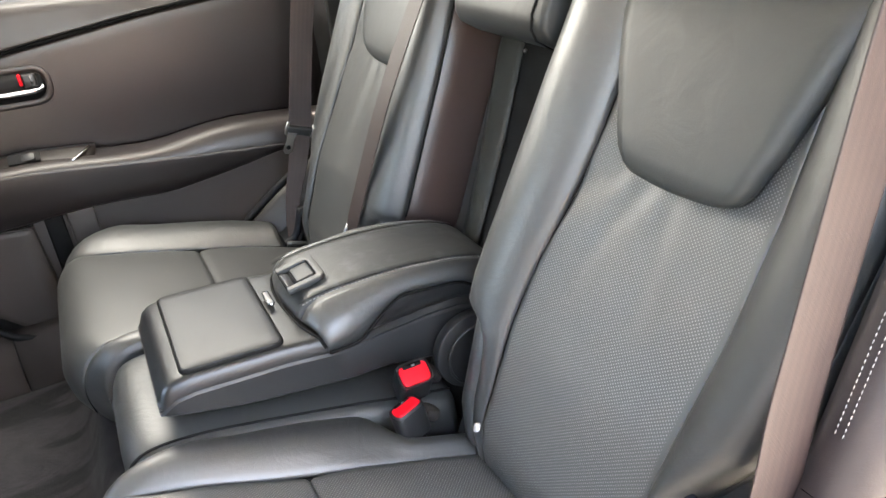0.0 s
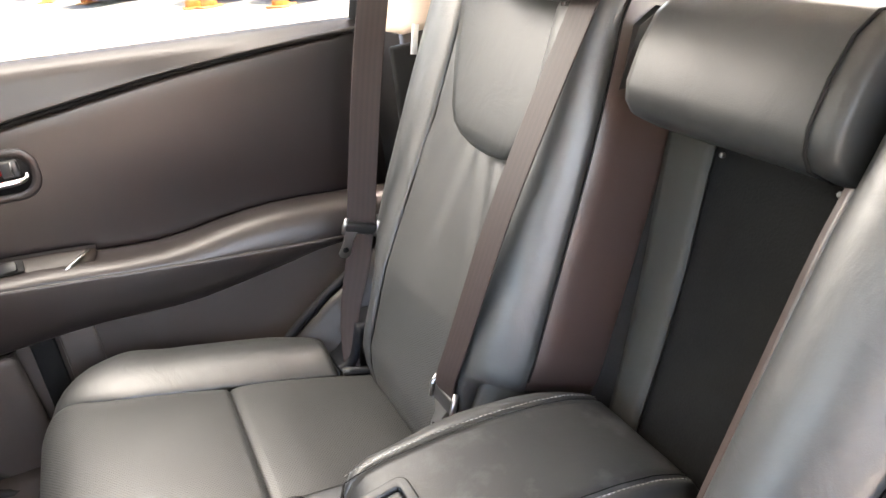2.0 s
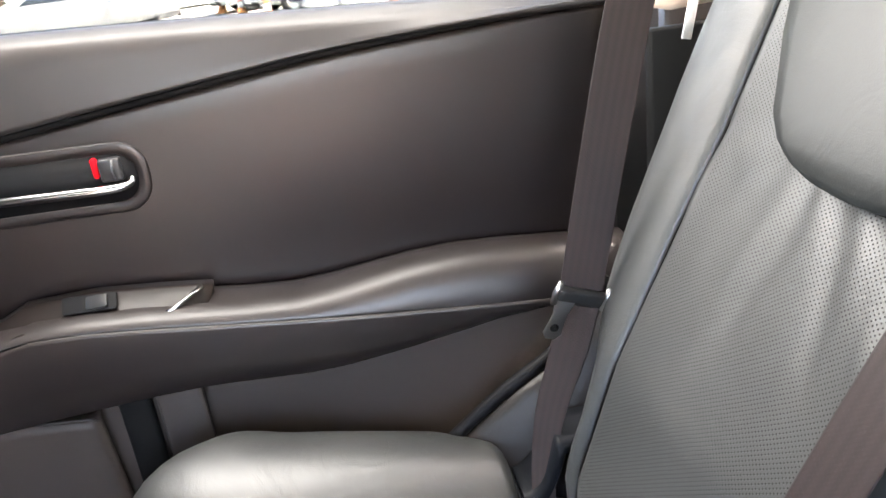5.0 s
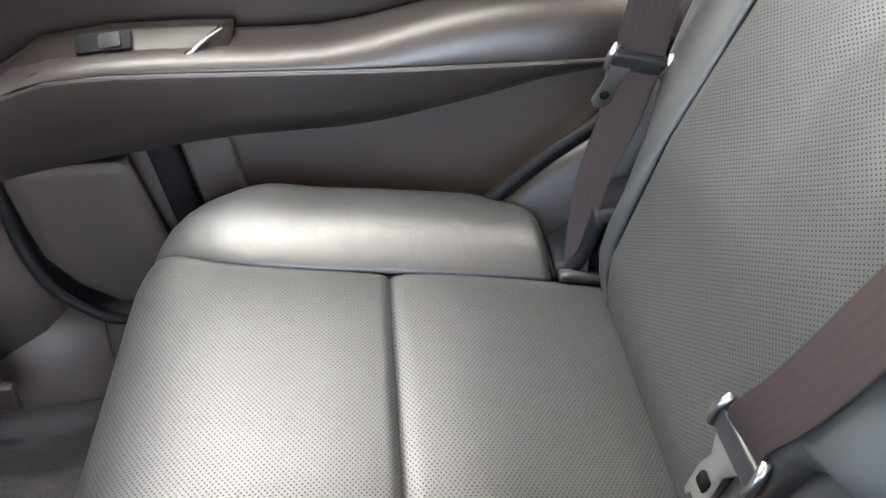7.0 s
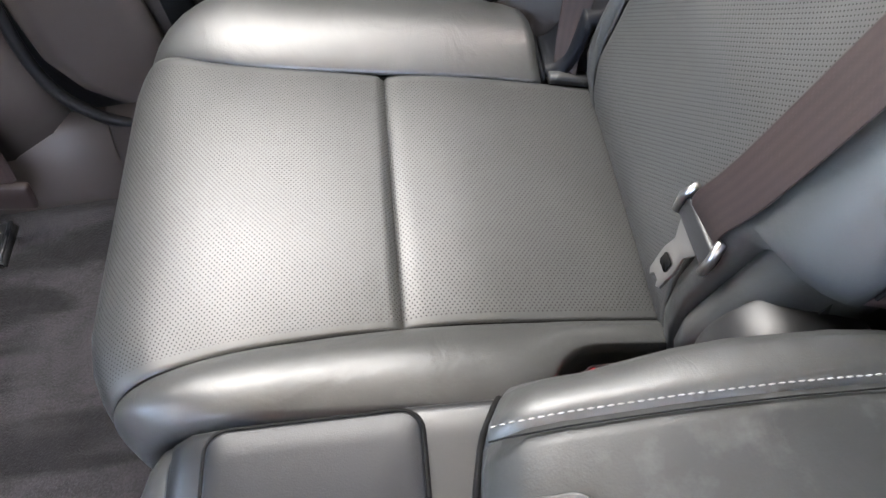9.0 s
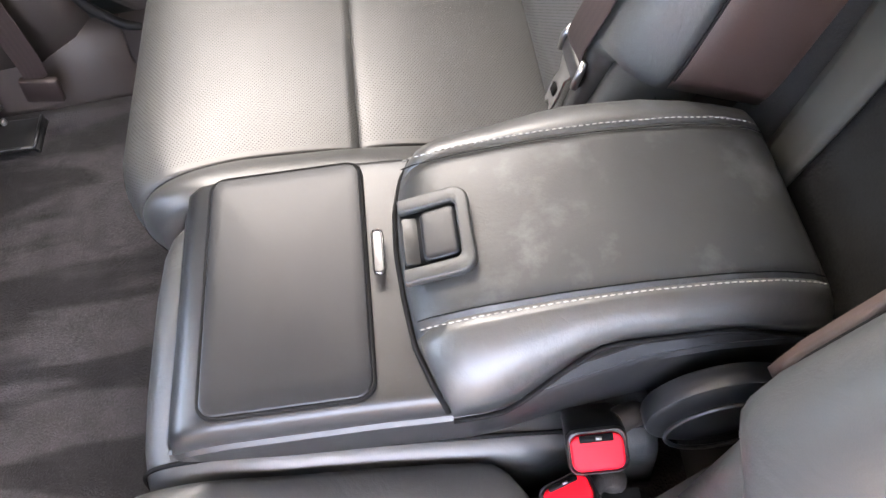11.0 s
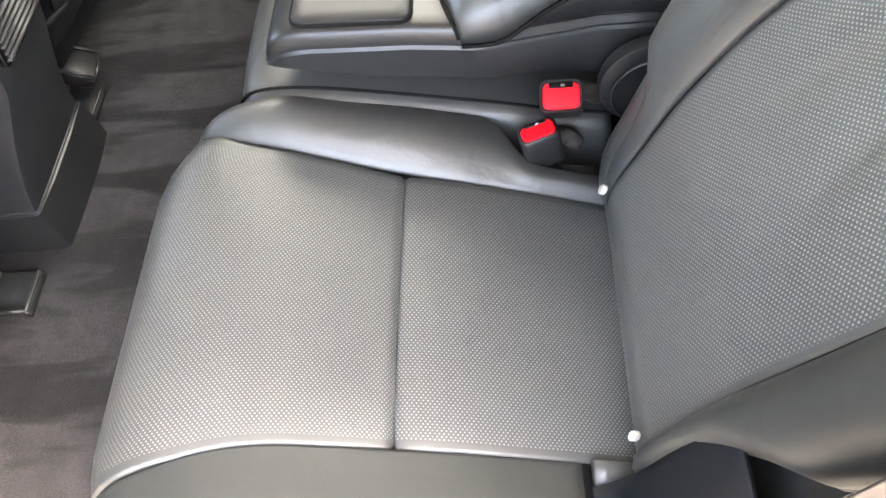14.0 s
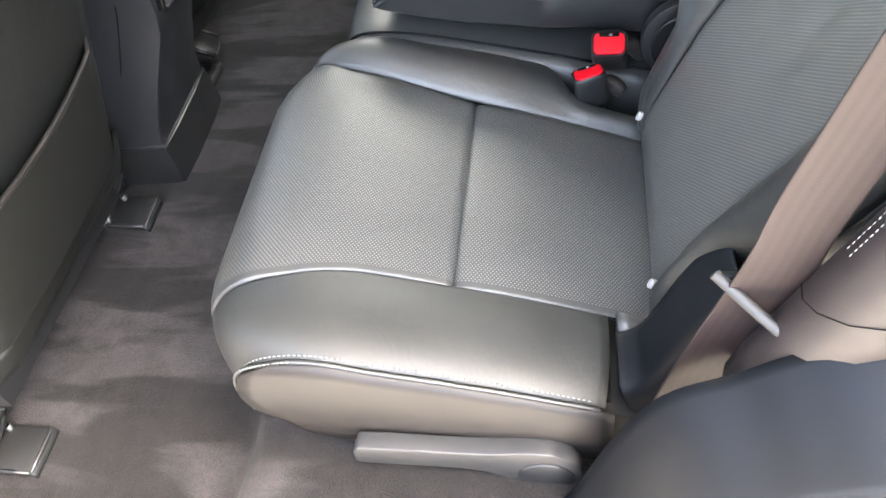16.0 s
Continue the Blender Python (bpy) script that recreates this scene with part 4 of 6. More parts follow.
for y in (0.585, 0.44):
    part("recess_screw", disc(basis(back_point(y, 0.722, -0.105, lambda v: v), (0, 1, 0), (0.397, 0, 0.918)), 0.0032, 0.005, 12), M_DARKSTEEL, recess)

block_rows = []
for s, ins in ((0.366, 0.012), (0.369, 0.004), (0.378, 0.0), (0.45, 0.0), (0.53, 0.0), (0.602, 0.0), (0.612, 0.004), (0.616, 0.012)):
    sect = [(0.735, -0.10), (0.733, -0.02), (0.738, 0.012), (0.748, 0.024), (0.765, 0.030), (0.80, 0.028), (0.83, 0.020), (0.85, 0.004), (0.858, -0.02), (0.858, -0.06), (0.85, -0.10)]
    zc, dc = 0.795, -0.04
    block_rows.append([back_point(s, zc + (z - zc) * (1 - ins * 8), dc + (d - dc) * (1 - ins * 8), lambda v: v) for z, d in sect])
hr = thing("centre_headrest", (0.24, 0.49, 0.74), "padded black leather centre headrest block with side seams", "headrest")
part("headrest_pad", loft(block_rows), M_SEATBACK, hr)
for y in (0.392,):
    part("headrest_seam", tube([back_point(y, z, d + 0.001, lambda v: v) for z, d in ((0.733, -0.02), (0.738, 0.012), (0.748, 0.024), (0.765, 0.030), (0.80, 0.028), (0.83, 0.020), (0.85, 0.004), (0.858, -0.02))], 0.0018, 6), M_GROOVE, hr)


# ---------------------------------------------------------------- far door
door = thing("rear_door", (-0.3, 1.36, 0.05), "closed rear door with soft brown-black trim and padded armrest", "car door")
belt_z = line1d([-1.0, -0.44, 0.116, 0.20], [0.824, 0.800, 0.772, 0.766])
groove_z = rounded_line(0.12, [-1.0, -0.467, -0.173, 0.141, 0.2], [0.640, 0.708, 0.742, 0.757, 0.758])
stitch_z = rounded_line(0.05, [-0.72, -0.69, -0.655, -0.60, -0.50, -0.37, -0.20, 0.0, 0.06, 0.12], [0.36, 0.415, 0.452, 0.478, 0.475, 0.457, 0.434, 0.412, 0.406, 0.40])
hump_z = rounded_line(0.1, [-0.72, -0.62, -0.50, -0.36, -0.28, -0.22, -0.16, -0.06, 0.05, 0.12], [0.43, 0.49, 0.492, 0.474, 0.462, 0.463, 0.474, 0.479, 0.468, 0.460])
low_z = rounded_line(0.1, [-0.72, -0.60, -0.39, -0.245, -0.07, 0.03, 0.12], [0.35, 0.362, 0.370, 0.356, 0.376, 0.394, 0.40])
XS = [-1.0, -0.9, -0.8, -0.74, -0.70, -0.66, -0.62, -0.57, -0.51, -0.45, -0.39, -0.33, -0.27, -0.22, -0.17, -0.12, -0.06, 0.0, 0.05, 0.09, 0.14, 0.17]
rows = [[(x, 1.400, belt_z(x) - 0.02), (x, 1.392, belt_z(x) - 0.002), (x, 1.380, belt_z(x) + 0.003), (x, 1.365, belt_z(x) - 0.002), (x, 1.352, belt_z(x) - 0.014)] +
        [(x, 1.352 - 0.012 * k, belt_z(x) - 0.014 + (groove_z(x) + 0.005 - belt_z(x) + 0.014) * k) for k in (0.25, 0.5, 0.75, 0.93, 1.0)] for x in XS]
part("upper_trim", shell(rows, 0.008, 0.001), M_DOORTOP, door)
part("trim_groove", tube([(x, 1.347, groove_z(x)) for x in XS], 0.004, 6), M_GROOVE, door)
rows = []
for x in XS:
    g, h = groove_z(x) - 0.004, hump_z(x)
    rows.append([(x, 1.3460 + 0.002 * k - 0.0020 * math.sin(math.pi * k) ** 2, g + (h - g) * k) for k in (0, 0.03, 0.12, 0.25, 0.4, 0.55, 0.7, 0.82, 0.92, 0.98, 1.0)])
part("middle_trim", shell(rows, 0.008, 0.002), M_DOOR, door)
XA = [x for x in XS if x >= -0.70] + [0.10]
XA = sorted(set(XA))
rows = []
for x in XA:
    s, h, e = stitch_z(x), hump_z(x), low_z(x)
    rows.append([(x, 1.345, h + 0.004), (x, 1.336, h + 0.003), (x, 1.322, h + 0.001), (x, 1.308, h - 0.04 * (h - s)), (x, 1.297, h - 0.14 * (h - s)), (x, 1.288, h - 0.31 * (h - s)), (x, 1.281, h - 0.55 * (h - s)), (x, 1.277, h - 0.80 * (h - s)), (x, 1.2752, s + 0.001), (x, 1.2745, s)])
part("armrest_top", shell(rows, 0.008, 0.001), M_DOORARM, door, "padded leather armrest")
rows = []
for x in XA:
    s, e = stitch_z(x), low_z(x)
    rows.append([(x, 1.2745, s), (x, 1.2735, s - 0.003), (x, 1.2745, s - 0.25 * (s - e)), (x, 1.281, s - 0.6 * (s - e)), (x, 1.292, e + 0.006), (x, 1.304, e), (x, 1.335, e + 0.004)])
part("armrest_front", shell(rows, 0.006, 0.001), M_DOORARM, door)
part("armrest_stitching", stitches([(x, 1.2728, stitch_z(x) - 0.0040) for x in np.linspace(-0.69, 0.05, 60)], 0.0056, 0.0038, 0.0010, (0, -0.0008, 0)), M_STITCH, door, "fine pale stitching")
part("armrest_seam", tube([(x, 1.2742, stitch_z(x) - 0.0005) for x in np.linspace(-0.70, 0.08, 40)], 0.0012, 5), M_GROOVE, door)
# lower panel with map pocket and strip
front_edge = line1d([0.06, 0.112, 0.161, 0.219, 0.268, 0.33, 0.40], [-0.53, -0.60, -0.668, -0.699, -0.702, -0.698, -0.70])
rear_edge = line1d([0.10, 0.20, 0.26, 0.37, 0.44], [-0.12, -0.05, 0.0, 0.13, 0.16])
rows = []
for k in range(13):
    z = 0.085 + (0.40 - 0.085) * k / 12
    a, b = front_edge(z), rear_edge(z)
    rows.append([(a + (b - a) * w, 1.330 - 0.018 * (1 - k / 12) ** 2, z) for w in np.linspace(0, 1, 16)])
part("lower_trim", shell(rows, 0.008, 0.002), M_DOORLOW, door)
rows = []
for k, z in enumerate((0.100, 0.108, 0.135, 0.17, 0.22, 0.28, 0.334, 0.346, 0.351)):
    a = front_edge(z) + 0.002
    b = -0.533 + 0.010 * (0.33 - z) / 0.1 * 0.6
    e = 0.0 if 0 < k < 8 else 0.012
    rows.append([(a + (b - a) * w, 1.297 + e + 0.014 * max(0, abs(w - 0.5) * 2 - 0.9) / 0.1, z + 0.016 * (1 - w) * max(0, (z - 0.2) / 0.15)) for w in (0, 0.02, 0.06, 0.2, 0.4, 0.6, 0.8, 0.94, 0.98, 1)])
part("speaker_cover", shell(rows, 0.012, 0.0), M_DOORLOW, door, "flat brown-black speaker panel")
part("speaker_rim", tube([(front_edge(0.334) + 0.025, 1.296, 0.3675), (-0.62, 1.296, 0.3605), (-0.542, 1.296, 0.3525), (-0.535, 1.297, 0.346)], 0.0016, 6), M_SIDE, door)
part("pocket_slot", block((0.038, 0.02, 0.27), (-0.492, 1.318, 0.232), 0.004, 1), M_GROOVE, door)
part("pocket_strip", block((0.058, 0.016, 0.26), (-0.436, 1.314, 0.236), 0.006, 3), M_DOORLOW, door)
part("door_seal", tube(catmull([(-0.694, 1.30, 0.42), (-0.698, 1.292, 0.33), (-0.702, 1.286, 0.25), (-0.694, 1.283, 0.190), (-0.671, 1.282, 0.148), (-0.615, 1.282, 0.108), (-0.45, 1.282, 0.09)], 8), 0.009, 8), M_RUBBER, door, "black rubber door seal")
part("door_seal", tube(catmull([(-0.25, 1.245, 0.10), (-0.178, 1.242, 0.182), (-0.114, 1.241, 0.246), (-0.033, 1.239, 0.309), (0.051, 1.238, 0.364), (0.11, 1.242, 0.44)], 8), 0.0085, 10), M_RUBBER, door, "black rubber door seal")
# pull handle and lock in their bezel
m = basis((-0.557, 1.3415, 0.637), (0.26, 0, -0.006), (0, 0, 1))
bez = part("handle_bezel", ring_plate(0.30, 0.084, 0.034, 0.013, 0.012, m, 8), M_DOOR, door, "soft rounded handle surround")
part("handle_dish", plate(rounded(0.28, 0.066, 0.028, 8), 0.004, m @ Matrix.Translation((0, 0, -0.0012)), 0), M_RUBBER, bez)
rodp = catmull([(-0.680, 1.342, 0.634), (-0.640, 1.332, 0.633), (-0.567, 1.328, 0.630), (-0.502, 1.328, 0.627), (-0.450, 1.330, 0.625), (-0.430, 1.334, 0.627), (-0.426, 1.340, 0.634)], 6)
part("pull_handle", tube(rodp, [0.003 + 0.0035 * math.sin(math.pi * i / (len(rodp) - 1)) for i in range(len(rodp))], 10), M_CHROME, bez, "chrome pull handle")
knob = part("lock_knob", block((0.026, 0.012, 0.028), (-0.447, 1.339, 0.646), 0.004, 3), M_GREYPLASTIC, bez, "dark grey lock knob")
part("lock_flag", block((0.007, 0.011, 0.024), (-0.464, 1.340, 0.650), 0.002, 1, None), M_RED, bez, "red unlocked flag")
part("knob_ridge", tube([(-0.443, 1.3325, 0.658), (-0.444, 1.331, 0.646), (-0.443, 1.3325, 0.634)], 0.0016, 6), M_DARKSTEEL, knob)
# window switch plate, a wedge of gloss trim in front of the armrest's hump
sw_x = [-0.66, -0.63, -0.58, -0.50, -0.43, -0.39, -0.365]
rows = [[(x, 1.335, hump_z(x) + 0.018 * smooth01((x + 0.66) / 0.1)), (x, 1.318, hump_z(x) + 0.015 * smooth01((x + 0.66) / 0.1)), (x - 0.01 * smooth01((x + 0.45) / 0.1), 1.300, hump_z(x) - 0.004), (x - 0.05 * smooth01((x + 0.45) / 0.1), 1.284, stitch_z(x) + 0.008)] for x in sw_x]
swp = part("switch_plate", shell(rows, 0.02, 0.001), M_GLOSS, door, "dark glossy wood switch plate")
m = basis((-0.505, 1.3085, 0.4985), (1, 0, -0.05), (0, 0.69, 0.72))
part("window_switch", plate(rounded(0.062, 0.022, 0.003, 3), 0.003, m @ Matrix.Translation((0, 0, 0.0015)), 0.0006), M_RUBBER, swp)
part("switch_rocker", plate(rounded(0.026, 0.017, 0.003, 3), 0.006, m @ Matrix.Translation((0.008, 0, 0.004)) @ pose(0, 0, 0, 0, -10, 0), 0.001), M_GREYPLASTIC, swp)
part("plate_edge", tube([(-0.440, 1.289, 0.4685), (-0.41, 1.297, 0.478), (-0.375, 1.312, 0.494)], 0.0035, 6), M_CHROME, swp)
# window frame: rear post, top rail, glass
part("window_post", shell([[(0.150 + 0.10 * k, 1.37, 0.770 + 0.42 * k), (0.160 + 0.10 * k, 1.347, 0.768 + 0.42 * k), (0.20 + 0.10 * k, 1.345, 0.764 + 0.42 * k), (0.225 + 0.10 * k, 1.37, 0.764 + 0.42 * k)] for k in (0, 0.25, 0.5, 0.75, 1)], 0.02), M_RUBBER, door)
# pane colour darkened only to hold down the brightness of the view outside
gm, gb = base_material("window_glass", (0.095, 0.102, 0.100), 0.0)
gb.inputs["Transmission Weight"].default_value, gb.inputs["IOR"].default_value = 1.0, 1.02
glass = part("window_glass", shell([[(x, 1.39 - 0.10 * k, 0.76 + 0.43 * k) for x in (-1.05, -0.4, 0.155 + 0.1 * k)] for k in (0, 0.5, 1)], 0.004), gm, door, "window glass darkened to dim the bright outside", False)
glass.visible_shadow = False

# trims round the far door
pil = thing("wheel_arch_trim", (0.0, 1.22, 0.0), "satin taupe moulded trim between seat and door", "car trim", kind="structure")
seal = catmull([(-0.175, 1.238, 0.175), (-0.109, 1.236, 0.240), (-0.03, 1.234, 0.303), (0.055, 1.232, 0.358), (0.13, 1.236, 0.44)], 5)
rows = [[p, p + Vector((0.006, -0.004, 0.003)), p + Vector((0.022, -0.014, -0.001)), p + Vector((0.045, -0.030, -0.016)), p + Vector((0.065, -0.048, -0.050)), p + Vector((0.085, -0.068, -0.11)), p + Vector((0.10, -0.085, -0.18))] for p in seal]
part("arch_panel", shell(rows, 0.006, 0.001), M_ARCH, pil)
part("arch_back", block((0.30, 0.02, 0.72), (0.345, 1.30, 0.36), 0.004, 1), M_GROOVE, pil)
sill = thing("door_sill_far", (-0.6, 1.26, 0.0), "grey plastic sill trim below the closed door", "door sill", kind="structure")
for x0, x1 in ((-1.6, -0.6515), (-0.6490, 0.1)):
    rows = [[(x, y, z) for y, z in ((1.238, -0.02), (1.242, 0.010), (1.247, 0.040), (1.253, 0.070), (1.262, 0.094), (1.277, 0.114), (1.297, 0.132))] for x in np.linspace(x0, x1, 8)]
    part("sill_trim", shell(rows, 0.006, 0.0005), M_DOORLOW, sill)
rows = [[(-0.704 - 0.01 * k, 1.305, 0.10 + k), (-0.735, 1.285, 0.10 + k), (-0.80, 1.268, 0.09 + k), (-0.93, 1.262, 0.09 + k), (-1.0, 1.28, 0.09 + k)] for k in (0, 0.1, 0.25, 0.5, 1.1)]
part("b_pillar_trim", shell(rows, 0.008), M_DOORLOW, sill)

# ---------------------------------------------------------------- belts
far_belt = thing("seat_belt", (0.05, 1.15, 0.3), "brown shoulder belt hanging at the far pillar with steel tongue", "seat belt", "seat belts")
part("webbing", strap([(0.25, 1.20, 1.25), (0.175, 1.165, 1.00), (0.135, 1.15, 0.862), (0.099, 1.148, 0.727), (0.048, 1.143, 0.502), (0.044, 1.142, 0.478)], 0.048, (0.98, -0.15, -0.1)), M_BELT, far_belt)
part("webbing", strap([(0.043, 1.146, 0.468), (0.026, 1.150, 0.40), (0.003, 1.150, 0.335), (-0.014, 1.140, 0.275), (-0.024, 1.122, 0.225)], [0.046, 0.043, 0.036, 0.030, 0.028], (0.80, -0.50, -0.1)), M_BELT, far_belt)
m = basis((0.039, 1.139, 0.472), (0.94, 0.02, -0.34), (0.3, -0.2, 1))
tg = part("tongue_bar", block((0.058, 0.020, 0.012), (0, 0, 0), 0.005, 3, None), M_PLASTIC, far_belt, "black moulded belt tongue")
tg.data.transform(m)
for s in (-1, 1):
    part("tongue_end", tube([m @ Vector((s * 0.028, -0.010, 0.004)), m @ Vector((s * 0.031, 0.004, 0.006)), m @ Vector((s * 0.028, 0.018, 0.004))], 0.0035, 8), M_STEEL, tg)
part("tongue_blade", plate([(-0.012, 0.0), (0.012, 0.0), (0.008, -0.02), (0.010, -0.045), (0.004, -0.052), (-0.006, -0.052), (-0.011, -0.045), (-0.008, -0.02)], 0.003, m @ Matrix.Translation((-0.016, -0.004, 0.006)), 0.0008), M_STEEL, tg, "stamped steel tongue blade")
part("blade_hole", disc(m @ Matrix.Translation((-0.017, -0.040, 0.0068)), 0.005, 0.001, 12, 0), M_GROOVE, tg)

mid_belt = thing("seat_belt", (0.03, 0.78, 0.3), "brown centre belt lying down the far backrest", "seat belt", "seat belts")
part("webbing", strap([(0.36, 0.655, 0.865), (0.275, 0.675, 0.868), (0.218, 0.702, 0.856), (0.186, 0.716, 0.80), (0.096, 0.736, 0.618), (0.033, 0.761, 0.450), (0.017, 0.782, 0.385), (0.019, 0.787, 0.358)], 0.046, [(0.15, -1, 0.05)] * 2 + [(0.1, -1, 0.08)] * 6), M_BELT, mid_belt)
m = basis((0.017, 0.788, 0.352), (0.01, -0.99, 0.05), (0.385, -0.01, 0.92))
tg2 = part("tongue_bar", block((0.066, 0.022, 0.010), (0, 0, 0), 0.0045, 3), M_GREYPLASTIC, mid_belt, "grey moulded belt tongue")
tg2.data.transform(m)
for s in (-1, 1):
    part("tongue_end", tube([m @ Vector((s * 0.032, -0.010, 0.004)), m @ Vector((s * 0.034, 0.006, 0.006)), m @ Vector((s * 0.029, 0.022, 0.004))], 0.0042, 8), M_STEEL, tg2)
part("tongue_blade", plate([(-0.022, 0.002), (0.024, 0.002), (0.012, -0.018), (0.014, -0.036), (0.012, -0.058), (0.007, -0.062), (0.004, -0.057), (-0.004, -0.057), (-0.007, -0.064), (-0.012, -0.060), (-0.014, -0.034), (-0.010, -0.018)], 0.003, m @ Matrix.Translation((-0.004, -0.006, 0.004)), 0.0008), M_STEEL, tg2, "stamped steel tongue blade")
part("blade_hole", plate(rounded(0.014, 0.012, 0.002, 2), 0.001, m @ Matrix.Translation((-0.004, -0.044, 0.0052)), 0), M_GROOVE, tg2)

near_belt = thing("seat_belt", (0.05, -0.13, 0.28), "brown shoulder belt beside the near seat running under a guide rod", "seat belt", "seat belts")
part("webbing", strap([(0.19, -0.150, 1.15), (0.152, -0.142, 0.95), (0.128, -0.138, 0.83), (0.108, -0.136, 0.72), (0.086, -0.136, 0.612), (0.072, -0.137, 0.544), (0.063, -0.138, 0.482), (0.034, -0.140, 0.36), (0.018, -0.142, 0.29), (0.005, -0.145, 0.22)], 0.054, [(0.97, -0.05, -0.2)] * 5 + [(0.92, -0.08, -0.38)] * 5), M_BELT, near_belt)
part("belt_stop", disc(basis((0.068, -0.1405, 0.455), (1, 0, -0.3), (0, 0, 1)), 0.008, 0.004, 16, 0.001), M_SIDE, near_belt)
guide = thing("belt_guide", (0.05, -0.15, 0.44), "brushed steel rod that guides the belt", "belt guide")
part("rod", tube(catmull([(0.022, -0.125, 0.4585), (0.024, -0.127, 0.458), (0.050, -0.152, 0.4485), (0.077, -0.177, 0.4395), (0.079, -0.179, 0.4385)], 6), 0.0052, 14), M_ROD, guide)
part("rod_foot", block((0.05, 0.008, 0.012), (0.048, -0.126, 0.456), 0.003, 2), M_SILL, guide)


def buckle(label, at, ex, ey, size=(0.046, 0.030, 0.06), tilt=0.0):
    """A buckle: black body, red press button on its end, slot along one edge. ex: along the slot, ey: across it."""
    ob = thing("belt_buckle", at, label, "seat belt buckle", "belt buckles")
    m = basis(at, ex, ey)
    w, d, h = size
    body = rounded(w, d, 0.008, 4)
    part("buckle_body", plate(body, h, m, 0.004, 3), M_PLASTIC, ob)
    part("buckle_stalk", tube([m @ Vector((0, 0, -h * 0.8)), m @ Vector((0.006, -0.004, -h - 0.02)), m @ Vector((0.02, -0.006, -h - 0.05))], [0.010, 0.009, 0.008], 8), M_GREYPLASTIC, ob, "grey plastic stalk")
    part("stalk_sleeve", tube(catmull([m @ Vector((0.010, 0.004, -h * 0.55)), m @ Vector((0.030, 0.010, -h * 0.70)), m @ Vector((0.044, 0.004, -h * 1.05))], 5), [0.010, 0.011, 0.012, 0.012, 0.012, 0.012, 0.012, 0.012, 0.012, 0.011, 0.010], 10), M_SLEEVE, ob, "crumpled brown-grey stalk sleeve")
    part("buckle_rim", ring_plate(w * 0.99, d * 0.99, 0.009, 0.0022, 0.004, m @ Matrix.Translation((0, 0, 0.0026)), 3), M_DARKSTEEL, ob, "satin metal rim")
    part("press_button", plate(rounded(w * 0.86, d * 0.80, 0.008, 5), 0.006, m @ Matrix.Translation((0, -0.02 * d, 0.0040)), 0.0022, 3), M_RED, ob, "bright red press button")
    part("tongue_slot", plate(rounded(w * 0.55, d * 0.16, 0.001, 2), 0.002, m @ Matrix.Translation((0, d * 0.30, 0.0042)), 0), M_GROOVE, ob)
    part("slot_glint", plate(rounded(w * 0.10, d * 0.08, 0.0008, 2), 0.002, m @ Matrix.Translation((0.002, d * 0.30, 0.0046)), 0), M_STEEL, ob)
    return ob


buckle("upright black buckle with red button beside the armrest", (-0.046, 0.385, 0.320), (0.99, -0.06, 0.05), (0.05, 0.80, 0.60), (0.050, 0.038, 0.070))
buckle("black buckle with red button leaning in the seat gap", (-0.074, 0.362, 0.287), (0.95, 0.26, 0.16), (-0.22, 0.93, -0.02), (0.047, 0.030, 0.052))
buckle("black buckle with red button between armrest and far seat", (-0.060, 0.722, 0.252), (0.93, -0.05, 0.1), (0.0, 0.92, -0.25), (0.046, 0.028, 0.056))

# ---------------------------------------------------------------- near side: bolster, sill
sb = thing("side_bolster", (0.15, -0.2, 0.3), "brown-black leather side bolster with pale stitching beside the seat", "seat bolster")
def bolster_x(z):
    return 0.124 + 0.36 * (z - 0.47)


rows = []
for z in (0.36, 0.40, 0.43, 0.457, 0.475, 0.50, 0.54, 0.60, 0.68, 0.78, 0.88, 0.95):
    x0 = bolster_x(z)
    rows.append([(x0 - 0.02, -0.128, z), (x0 - 0.032, -0.134, z), (x0 - 0.045, -0.148, z), (x0 - 0.050, -0.165, z), (x0 - 0.046, -0.182, z), (x0 - 0.032, -0.198, z), (x0 - 0.008, -0.208, z), (x0 + 0.06, -0.212, z)])
part("bolster_cover", shell(rows, 0.012, 0.003), M_BOLSTER, sb)
st = [(bolster_x(z) - 0.0495, -0.158, z) for z in np.linspace(0.535, 0.94, 20)]
for dy in (0.0, -0.007):
    part("stitching", stitches([(x, y + dy, z) for x, y, z in st], 0.0056, 0.0036, 0.00045, (-0.0008, 0, 0)), M_STITCH, sb, "pale double stitching")
part("bolster_seam", tube([(bolster_x(z) - d, y, z) for d, y, z in ((0.046, -0.148, 0.478), (0.0508, -0.165, 0.482), (0.047, -0.182, 0.488), (0.033, -0.198, 0.496), (0.008, -0.209, 0.506), (-0.05, -0.2125, 0.52))], 0.0005, 5), M_GROOVE, sb)
part("bolster_core", loft([[(bolster_x(z) - 0.01, -0.135, z), (bolster_x(z) - 0.03, -0.165, z), (bolster_x(z), -0.20, z), (0.36, -0.20, z), (0.36, -0.13, z)] for z in (0.465, 0.6, 0.94)]), M_FOAM, sb, smooth=False)

